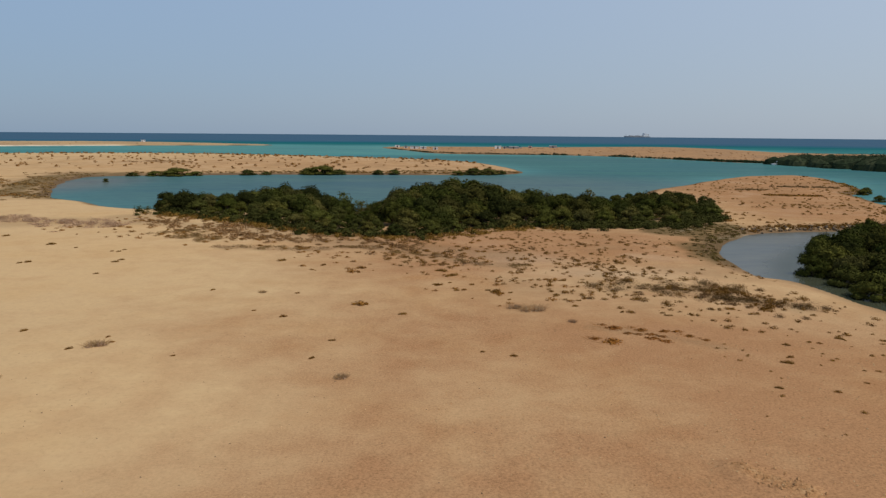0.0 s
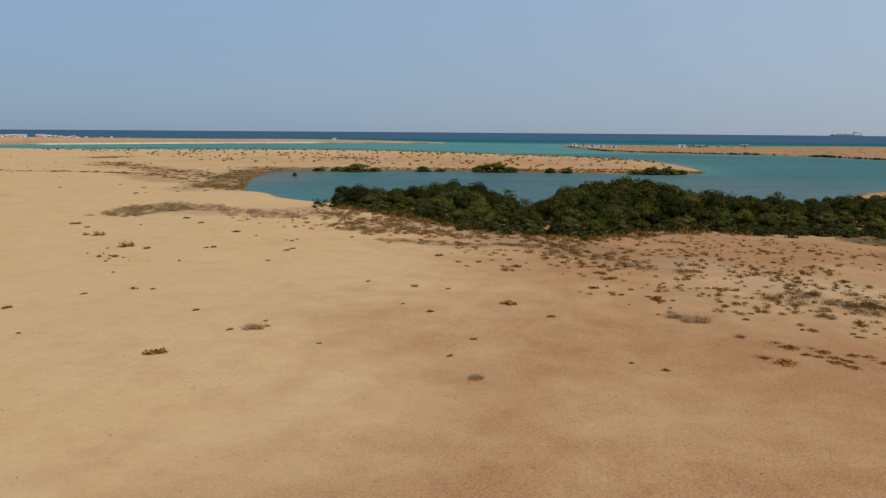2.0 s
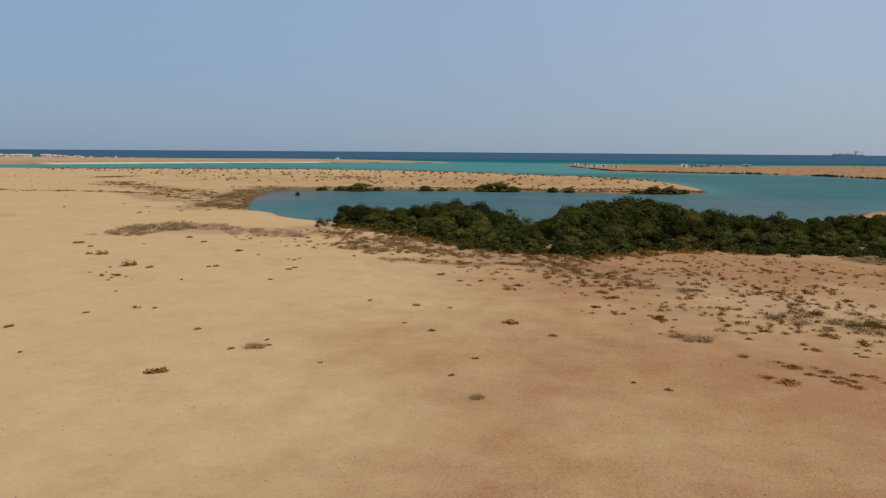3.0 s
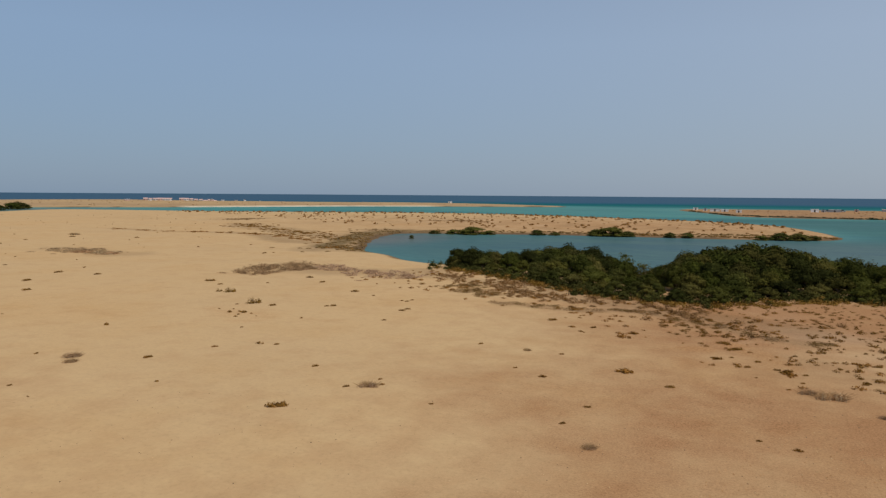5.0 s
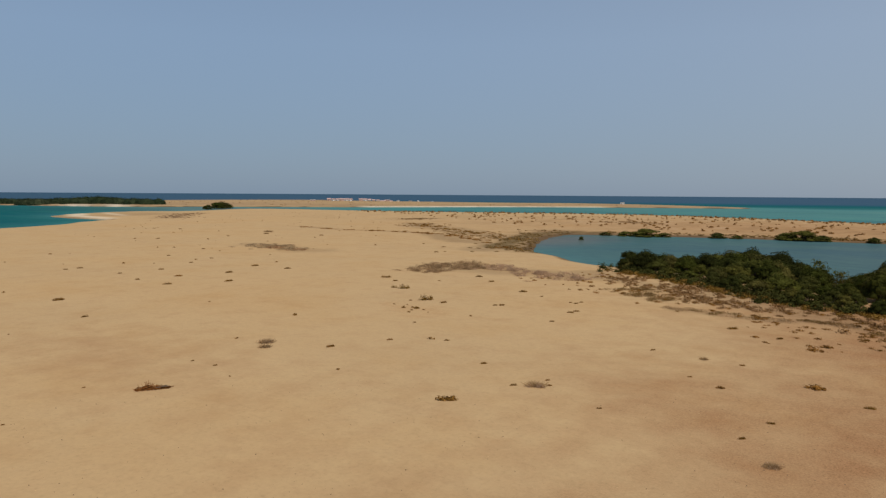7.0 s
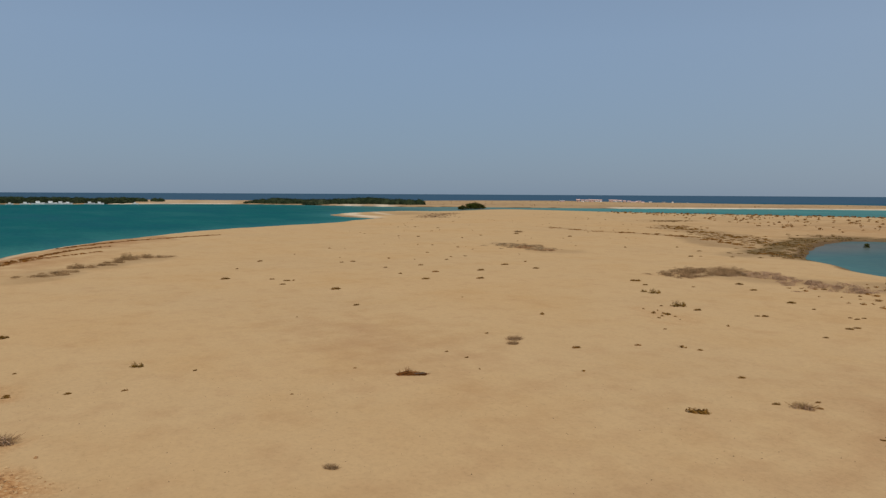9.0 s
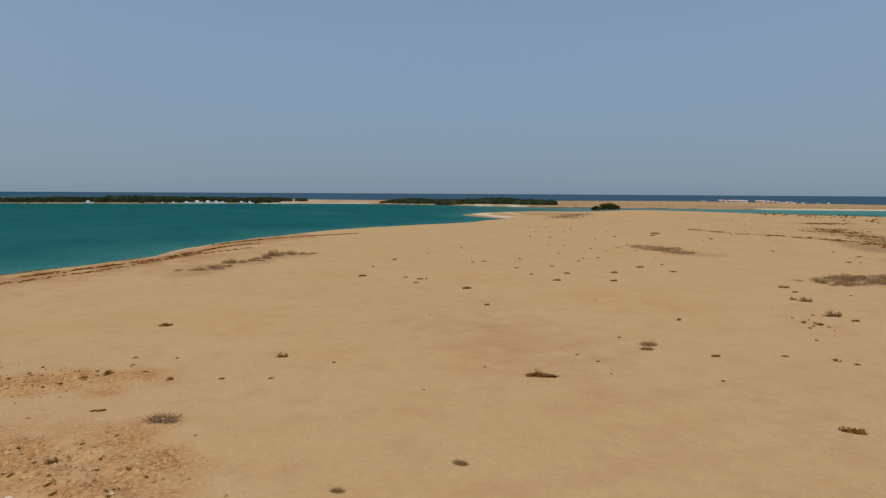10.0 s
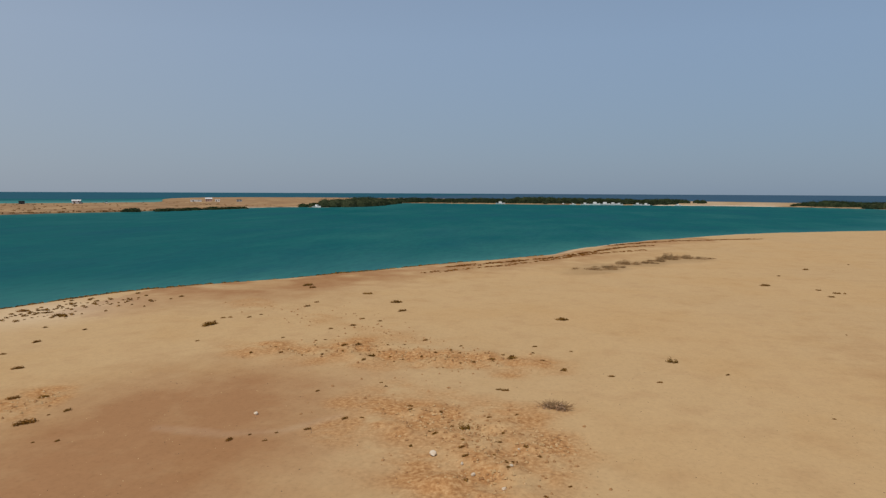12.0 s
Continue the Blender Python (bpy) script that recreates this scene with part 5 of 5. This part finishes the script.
p = np.concatenate([within(WEST_PLAIN, 130, rng), along([(-50, 58.5), (-46, 56), (-43.5, 53.5)], 2.2, 10, rng)])
scatter("plain_scrub", p, rng.uniform(0.2, 0.7, len(p)), 30, SCRUB, "tiny shrubs far apart on the open sand", 61, 0.13, 0.35)
p = np.concatenate([along(WRACK, 0.8, 300, rng), along(WRACK_OUTER, 0.9, 260, rng)])
scatter("shore_weed", p, rng.uniform(0.5, 1.3, len(p)), 26, RUST_TWIG, "red-brown dry weed washed up in lines along the shore", 62, 0.10, 0.07)
p = along(WRACK_UPPER, 0.7, 160, rng)
scatter("shore_weed", p, rng.uniform(0.4, 1.1, len(p)), 30, RUST_TWIG, "red-brown dry weed in an older drift line", 63, 0.1, 0.10)
heaps("shore_brush", [(-113, 5.5, 6, 2, 0.2), (-116, 8.6, 4, 2.5, 0.4), (-121.5, 11.6, 4, 2, 0.6), (-124.5, 14.8, 4.5, 1.6, 0.3), (-128, 17.6, 4, 2, 0.4), (-133, 20.3, 5, 2.5, 0.75), (-135.5, 24, 6, 2.5, 0.5)], DRY_TWIG, "dry grey-brown brush in a row above the shore", 161, 1.4, 0.04)
p = along([(-56, -54), (-61, -51), (-66, -50), (-71, -48)], 4.5, 120, rng)
scatter("shore_scrub", p, rng.uniform(0.2, 0.7, len(p)), 36, SCRUB, "dark low scrub on the pale shore", 64, 0.11, 0.3)
p = np.concatenate([along(RUBBLE, 2.4, 30, rng), along(RUBBLE_NEAR, 2.4, 16, rng)])
scatter("rubble_weed", p, rng.uniform(0.12, 0.36, len(p)), 40, SCRUB, "tiny weeds among orange rubble", 65, 0.13, 0.3)
p = along([(60, 452), (75, 450), (105, 426), (125, 388), (142, 355), (157, 341)], 0.9, 900, rng)
scatter("bank_weed", p, rng.uniform(1.4, 3.2, len(p)), 36, LEAF_GREY, "dark weed and rock along the eastern bank", 68, 0.1, 0.35)
p = along([(-45, 595), (-29, 541), (-11, 482), (6, 460), (40, 455), (62, 452)], 0.9, 420, rng)
scatter("bank_weed", p, rng.uniform(1.0, 2.2, len(p)), 30, LEAF_GREY, "dark weed and rock along the eastern spit", 74, 0.1, 0.3)
p = along([(24, 237), (14, 228.5), (1, 226), (-17, 223.5), (-34, 223), (-52, 221)], 0.8, 170, rng)
scatter("bank_weed", p, rng.uniform(0.6, 1.4, len(p)), 30, SCRUB, "dark weed along the spit's foot", 69, 0.1, 0.35)
p = along([(-530, -221), (-441, -241), (-423, -250), (-382, -262), (-355, -277), (-324, -287)], 1.5, 200, rng)
scatter("bank_weed", p, rng.uniform(1.0, 2.2, len(p)), 30, SCRUB, "dark weed along the sandy western bank", 70, 0.1, 0.3)
p = within([(-330, -295), (-440, -255), (-560, -225), (-700, -380), (-640, -430), (-560, -480), (-450, -520)], 200, rng)
scatter("bank_scrub", p, rng.uniform(0.8, 3.0, len(p)), 30, TWIG, "dry brown scrub over the western bank", 73, 0.1, 0.25)
p = along([(-56, -62), (-62, -59.5), (-66, -58.6), (-79, -54), (-90, -45), (-104, -32.5), (-124, -18), (-142, -3)], 0.35, 520, rng)
scatter("shore_edge_weed", p, rng.uniform(0.5, 1.1, len(p)), 24, SCRUB, "thin dark weed line at the water's edge", 77, 0.12, 0.2)
FAR_LAND = [(-560, 330), (-470, 430), (-420, 520), (-330, 620), (-250, 720), (-420, 800), (-640, 740), (-850, 700), (-860, 500)]
p = within(FAR_LAND, 200, rng)
scatter("far_scrub", p, rng.uniform(0.6, 1.8, len(p)), 20, SCRUB, "small shrubs on the far sandy bank", 66, 0.16, 0.3)
EAST_LAND = [(-20, 620), (20, 470), (90, 460), (135, 400), (170, 350), (240, 560), (200, 720), (60, 670)]
p = within(EAST_LAND, 200, rng)
scatter("far_scrub", p, rng.uniform(0.6, 1.6, len(p)), 20, SCRUB, "small shrubs on the far eastern bank", 67, 0.16, 0.3)


# ================= stones =================
def stone_mesh(name, seed, mat, rough=0.28):
    bm = bmesh.new()
    bmesh.ops.create_icosphere(bm, subdivisions=2, radius=0.5)
    r = random.Random(seed)
    cuts = [(Vector((r.uniform(-1, 1), r.uniform(-1, 1), r.uniform(-1, 1))).normalized(), r.uniform(0.26, 0.42)) for _ in range(9)]
    for v in bm.verts:
        for nrm, far in cuts:
            over = v.co.dot(nrm) - far
            if over > 0:
                v.co -= nrm * over
        v.co *= 1 + rough * 0.4 * noise.noise(v.co * 3 + Vector((seed, 0, 0)))
    return bm_mesh(name, bm, mat)


PALE_ROCKS = [stone_mesh("pale_stone", 300 + k, PALE_STONE) for k in range(2)]
ROCKS = [stone_mesh("boulder", 200 + k, STONE_DARK if k % 2 else STONE) for k in range(5)]


def put_stone(me, name, x, y, size, label, group, sink=0.2):
    ob = new(name, me)
    s = size * rng.uniform(0.85, 1.15)
    ob.matrix_basis = Matrix.Translation((x, y, ground_at(x, y) + size * (0.32 - sink))) @ Euler((rng.uniform(-0.3, 0.3), rng.uniform(-0.3, 0.3), rng.uniform(0, 6.28))).to_matrix().to_4x4() @ Matrix.Diagonal((s, s * rng.uniform(0.7, 1.0), s * rng.uniform(0.6, 0.85), 1))
    return tagged(ob, label, "rock", group)


for x, y in along([(39.5, 93.5), (46, 96), (52, 97.2), (58, 98.5), (68, 100)], 0.8, 120, rng):
    put_stone(ROCKS[rng.choice([0, 1, 3, 1, 3, 3])], "boulder", x, y, rng.uniform(0.3, 0.8), "weathered grey-brown boulder on the inlet's bank", "boulders along the inlet")
for x, y, s in [(-34.8, -16.7, 0.3), (-30.3, -6.1, 0.42), (-29.3, -4.6, 0.2), (-28.2, -4.0, 0.22), (-27.3, -2.6, 0.2), (-31.5, -2.2, 0.15), (-29.0, -2.4, 0.18)]:
    put_stone(PALE_ROCKS[0 if s > 0.4 else 1], "pale_stone", x, y, s, "pale angular stone lying on orange soil", "pale stones", 0.08)


def gravel(name, at, sizes, mat, label, seed):
    """Loose small stones in one mesh."""
    r = np.random.default_rng(seed)
    at, g = np.asarray(at, float), heights(at)
    tri = np.array([(0, 1, 2), (0, 2, 3), (0, 3, 4), (0, 4, 1), (5, 2, 1), (5, 3, 2), (5, 4, 3), (5, 1, 4)])
    base = np.array([(0, 0, 0.5), (0.5, 0, 0), (0, 0.45, 0.05), (-0.5, 0, 0), (0, -0.42, 0.05), (0, 0, -0.4)])
    vs, fs = [], []
    for k, ((x, y), z, s) in enumerate(zip(at, g, sizes)):
        th = r.uniform(0, 6.283)
        turn = np.array([[np.cos(th), -np.sin(th), 0], [np.sin(th), np.cos(th), 0], [0, 0, 0.75]])
        vs.append((base * r.uniform(0.7, 1.3, base.shape)) @ turn.T * s + (x, y, z + 0.05 * s))
        fs.append(tri + 6 * k)
    tagged(new(name, mesh_of(name, np.concatenate(vs), np.concatenate(fs), mat)), label, "gravel", kind="stuff")


p = np.concatenate([along(RUBBLE_NEAR, 2.2, 900, rng), along(RUBBLE, 2.2, 800, rng), along(RUBBLE_SIDE, 1.6, 220, rng), along([(-36, -30.5), (-33, -30)], 1.2, 160, rng)])
gravel("rubble", p[::2], 0.03 + 0.24 * rng.random(len(p[::2])) ** 3.5, RED_STONE, "orange-brown clods among rubble", 80)
gravel("rubble", p, 0.03 + 0.22 * rng.random(len(p)) ** 4, STONE, "loose pale and orange rubble on the sand", 71)
r_stray = np.random.default_rng(90)
p = np.concatenate([along(RUBBLE_STRAY, 4.5, 420, r_stray), along(RUBBLE, 5.0, 260, r_stray), along(RUBBLE_NEAR, 4.5, 220, r_stray)])
gravel("rubble", p, 0.04 + 0.26 * r_stray.random(len(p)) ** 4, RED_STONE, "stray orange-brown clods on the sand", 91)
p = along(RUBBLE_CORNER, 0.8, 260, rng)
gravel("rubble", p, 0.03 + 0.16 * rng.random(len(p)) ** 3, RED_STONE, "orange-brown clods in a small patch on sand", 82)
NEAR_SAND = [(16, 18), (30, 30), (24, 44), (0, 46), (-20, 40), (-40, 26), (-50, 0), (-44, -30), (-24, -22), (-12, -4), (-8, 10), (2, 16)]
p = within(NEAR_SAND, 1500, rng)
gravel("pebbles", p, 0.02 + 0.06 * rng.random(len(p)) ** 2, STONE_DARK, "small dark pebbles strewn over the sand", 75)
p = within([(4, 18), (22, 18), (30, 30), (20, 40), (2, 38), (-4, 26)], 2600, rng)
gravel("pebbles", p, 0.02 + 0.09 * rng.random(len(p)) ** 2.5, RED_STONE, "dark reddish pebbles on the reddish sand", 79)
p = within([(4, 18), (22, 18), (30, 30), (20, 40), (2, 38), (-4, 26)], 1500, rng)
gravel("pebbles", p, 0.02 + 0.09 * rng.random(len(p)) ** 2.5, STONE, "pale and reddish pebbles on the reddish sand", 76)
p = within(NEAR_SAND, 2200, rng)
gravel("pebbles", p, 0.02 + 0.07 * rng.random(len(p)) ** 2, STONE, "small pebbles strewn over the sand", 72)


# ================= far buildings, boats and the ship =================
def placed(ob, x, y, z, turn):
    ob.matrix_basis = pose(x, y, z, 0, 0, turn)
    return ob


def house(name, x, y, turn, size, wall_mat, roof_mat, label, group, openings=3, pitched=True):
    w, d, h = size
    ob = new(name)
    part("wall", box("wall", (w, d, h + 1.0), (0, 0, h / 2 - 0.5), wall_mat, 0.04), ob)
    bm = bmesh.new()
    if pitched:
        pts = [(-w / 2 - 0.4, -d / 2 - 0.4, h), (w / 2 + 0.4, -d / 2 - 0.4, h), (w / 2 + 0.4, d / 2 + 0.4, h), (-w / 2 - 0.4, d / 2 + 0.4, h), (-w / 2 - 0.4, 0, h + d * 0.22), (w / 2 + 0.4, 0, h + d * 0.22)]
        vs = [bm.verts.new(p) for p in pts]
        for f in ((0, 1, 5, 4), (2, 3, 4, 5), (0, 4, 3), (1, 2, 5), (3, 2, 1, 0)):
            bm.faces.new([vs[k] for k in f])
    else:
        bmesh.ops.create_cube(bm, size=1, matrix=Matrix.Translation((0, 0, h + 0.15)) @ Matrix.Diagonal((w + 0.3, d + 0.3, 0.3, 1)))
    part("roof", bm_mesh("roof", bm, roof_mat), ob)
    for k in range(openings):
        px = -w / 2 + w * (k + 0.5) / openings
        for sy in (-1, 1):
            tall = 2.0 if k == 0 and sy < 0 else 1.0
            part("door" if tall > 1.5 else "window", box("opening", (min(1.0, w / openings * 0.3), 0.12, tall), (px, sy * (d / 2 + 0.02), tall / 2 + (0.0 if tall > 1.5 else 1.0)), DARK), ob)
    placed(ob, x, y, ground_at(x, y), turn)
    return tagged(ob, label, "building", group)


def bearing(x, y):
    return math.degrees(math.atan2(-x, y))


for x, y, w, d, h, m, rf in [(-735, 672, 16, 8, 2.6, WHITE, WHITE), (-716, 762, 14, 8, 2.4, GREY_PAINT, DARK), (-672, 757, 12, 8, 3.0, WHITE, WHITE), (-660, 765, 9, 7, 2.8, WHITE, WHITE), (-640, 768, 10, 8, 2.2, GREY_PAINT, GREY_PAINT), (-622, 764, 6, 6, 2.0, WHITE, WHITE), (-610, 780, 7, 6, 2.4, WHITE, WHITE)]:
    house("beach_house", x, y, bearing(x, y), (w * 0.42, d * 0.8, h * 0.62), m if w % 4 else PINK, rf, "low white beach house with a pink roof" if rf is PINK else "small low flat building on the far shore", "houses on the far shore", 4, rf is PINK)
for k in range(14):
    way, far = math.radians(46.3 - 0.34 * k - (0.5 if k > 5 else 0)), 1040 + rng.uniform(-12, 14)
    house("beach_house", -far * math.sin(way), far * math.cos(way), math.degrees(way), (rng.uniform(3.5, 6.5), 6, rng.uniform(1.7, 2.3)), WHITE if k % 3 else PINK, PINK, "low white beach house with a pink roof", "houses on the far shore", 2, True)
house("shore_hut", -345, 815, bearing(-345, 815), (4.5, 3.5, 1.8), WHITE, WHITE, "small white hut on the far sandy strip", "huts on the far shore", 2, False)
for x, y, w, d, h, m, rf in [(-42, 620, 5, 4, 2.4, WHITE, WHITE), (-33, 592, 4, 4, 2.2, WHITE, GREY_PAINT), (-25, 570, 9, 5, 2.8, WHITE, GREY_PAINT), (-18, 568, 7, 5, 2.4, WHITE, WHITE), (-8, 545, 5, 4, 2.2, WHITE, WHITE),
                             (44, 600, 7, 5, 3.2, WHITE, WHITE), (50, 604, 4, 4, 2.2, GREY_PAINT, GREY_PAINT), (58, 608, 11, 5, 2.6, GREY_PAINT, WHITE), (76, 640, 4, 4, 2.0, PINK, PINK), (98, 650, 9, 5, 2.8, GREY_PAINT, WHITE)]:
    house("cabin", x, y, bearing(x, y), (w * 0.75, d * 0.7, h * 0.62), m, rf, "small pale cabin on the bare eastern spit", "cabins on the eastern spit", 1, False)
house("white_house", -580, -428, bearing(-580, -428), (7, 5, 2.4), WHITE, WHITE, "white house with a pitched roof on the sandy bank", "houses on the western bank", 2, True)
house("water_tank", -540, -450, bearing(-540, -450), (4.5, 3, 2.4), DARK, DARK, "dark box-shaped tank on the sandy bank", "houses on the western bank", 1, False)
house("low_house", -745, -385, bearing(-745, -385), (7, 6, 3.0), PINK, WHITE, "pale pink house beyond the mangrove scrub", "houses on the western bank", 3, True)
house("low_house", -740, -372, bearing(-740, -372), (5, 5, 2.2), WHITE, WHITE, "low white house beyond the mangrove scrub", "houses on the western bank", 2, False)
house("low_house", -735, -395, bearing(-735, -395), (12, 5, 1.6), WHITE, WHITE, "low white house beyond the mangrove scrub", "houses on the western bank", 2, False)
house("low_house", -752, -352, bearing(-752, -352), (6, 5, 2.0), GREY_PAINT, DARK, "dark low house beyond the mangrove scrub", "houses on the western bank", 2, False)


def car(x, y, turn, mat, label):
    ob = new("car")
    bm = bmesh.new()
    bmesh.ops.create_cube(bm, size=1, matrix=Matrix.Translation((0, 0, 0.65)) @ Matrix.Diagonal((4.4, 1.8, 0.7, 1)))
    bmesh.ops.bevel(bm, geom=bm.edges[:], offset=0.15, segments=2, affect="EDGES")
    part("body", bm_mesh("body", bm, mat), ob)
    bm = bmesh.new()
    bmesh.ops.create_cube(bm, size=1, matrix=Matrix.Translation((-0.3, 0, 1.3)) @ Matrix.Diagonal((2.6, 1.6, 0.75, 1)))
    for v in bm.verts:
        if v.co.z > 1.4:
            v.co.x = -0.3 + (v.co.x + 0.3) * 0.75
    part("cab", bm_mesh("cab", bm, DARK), ob)
    for sx in (-1.35, 1.35):
        for sy in (-0.85, 0.85):
            bm = bmesh.new()
            bmesh.ops.create_cone(bm, cap_ends=True, segments=14, radius1=0.36, radius2=0.36, depth=0.24, matrix=Matrix.Translation((sx, sy, 0.36)) @ Matrix.Rotation(math.pi / 2, 4, "X"))
            part("wheel", bm_mesh("wheel", bm, DARK), ob)
    placed(ob, x, y, ground_at(x, y), turn)
    tagged(ob, label, "car")


car(-574, -419, 60, GREY_PAINT, "dark car parked beside the white house")
car(-590, -405, 40, WHITE, "white car parked on the sandy bank")
car(53, 610, 10, WHITE, "white car parked by the cabins")
car(64, 618, 20, GREY_PAINT, "dark car parked by the cabins")


def boat(x, y, turn, length, label):
    """A small white boat afloat: hull, cabin, windscreen."""
    ob = new("boat")
    bm = bmesh.new()
    sections = []
    for k in range(9):
        u = k / 8
        half = 0.17 * length * (1 - max(0, u - 0.45) ** 2 / 0.33)
        sheer = 0.14 * length * (0.75 + 0.45 * u * u)
        sections.append([bm.verts.new(((u - 0.5) * length, s * half * q, z)) for s, q, z in ((-1, 1, sheer), (-1, 0.75, 0.0), (0, 1, -0.05 * length), (1, 0.75, 0.0), (1, 1, sheer))])
    for a, b in zip(sections[:-1], sections[1:]):
        for k in range(4):
            bm.faces.new((a[k], a[k + 1], b[k + 1], b[k]))
        bm.faces.new((a[4], a[0], b[0], b[4]))
    bm.faces.new(sections[0])
    part("hull", bm_mesh("hull", bm, WHITE), ob)
    part("cabin", box("cabin", (length * 0.3, length * 0.2, length * 0.16), (0, 0, length * 0.2), WHITE, 0.05), ob)
    part("windscreen", box("windscreen", (0.06, length * 0.18, length * 0.07), (length * 0.155, 0, length * 0.23), DARK), ob)
    placed(ob, x, y, SEA, turn)
    tagged(ob, label, "boat", "moored boats")


boat(-538, -187, 70, 8.0, "white boat moored beside the dark wood")
boat(152, 325, 12, 6.0, "small white boat moored off the mangroves")
for x, y, length in [(-764, -58, 11), (-752, 18, 7), (-751, 30, 9), (-750, 40, 12), (-749, 50, 12), (-749, 58, 11), (-748, 64, 9), (-746, 82, 10), (-744, 90, 9), (-738, 120, 7), (-760, 8, 6)]:
    boat(x + 9, y, bearing(x, y) + 8, length * 0.9, "white motor boat moored along the far bank")


def ship(x, y, turn):
    ob = new("cargo_ship")
    L, W = 165.0, 24.0
    bm = bmesh.new()
    rows = []
    for k in range(13):
        u = k / 12
        half = W / 2 * min(1, 0.75 + 2 * u) * (1 - max(0, u - 0.8) ** 2 / 0.045)
        half = max(half, 0.4)
        rows.append([bm.verts.new(((u - 0.5) * L, s * half * q, z)) for s, q, z in ((-1, 1, 6.5 + 2 * (u > 0.9)), (-1, 0.9, 0), (1, 0.9, 0), (1, 1, 6.5 + 2 * (u > 0.9)))])
    for a, b in zip(rows[:-1], rows[1:]):
        for k in range(4):
            bm.faces.new((a[k], a[(k + 1) % 4], b[(k + 1) % 4], b[k]))
    bm.faces.new(rows[0])
    bm.faces.new(rows[-1][::-1])
    part("hull", bm_mesh("hull", bm, GREY_PAINT), ob, "dull grey hull")
    part("superstructure", box("superstructure", (30, 20, 17), (-52, 0, 14.5), WHITE, 0.4), ob, "white deckhouse")
    part("bridge", box("bridge", (12, 23, 4), (-45, 0, 24.5), WHITE, 0.3), ob)
    part("funnel", box("funnel", (8, 7, 9), (-70, 0, 16), GREY_PAINT, 0.5), ob)
    for k in range(4):
        part("cargo", box("cargo", (17, 18, 4 + 2 * (k % 2)), (-22 + 21 * k, 0, 8.5 + (k % 2)), GREY_PAINT, 0.2), ob)
    part("mast", box("mast", (1.2, 1.2, 16), (70, 0, 14), GREY_PAINT), ob)
    placed(ob, x, y, SEA - 1, turn)
    tagged(ob, "large grey cargo ship with a white deckhouse on the horizon", "ship")


ship(1190, 4420, 185)
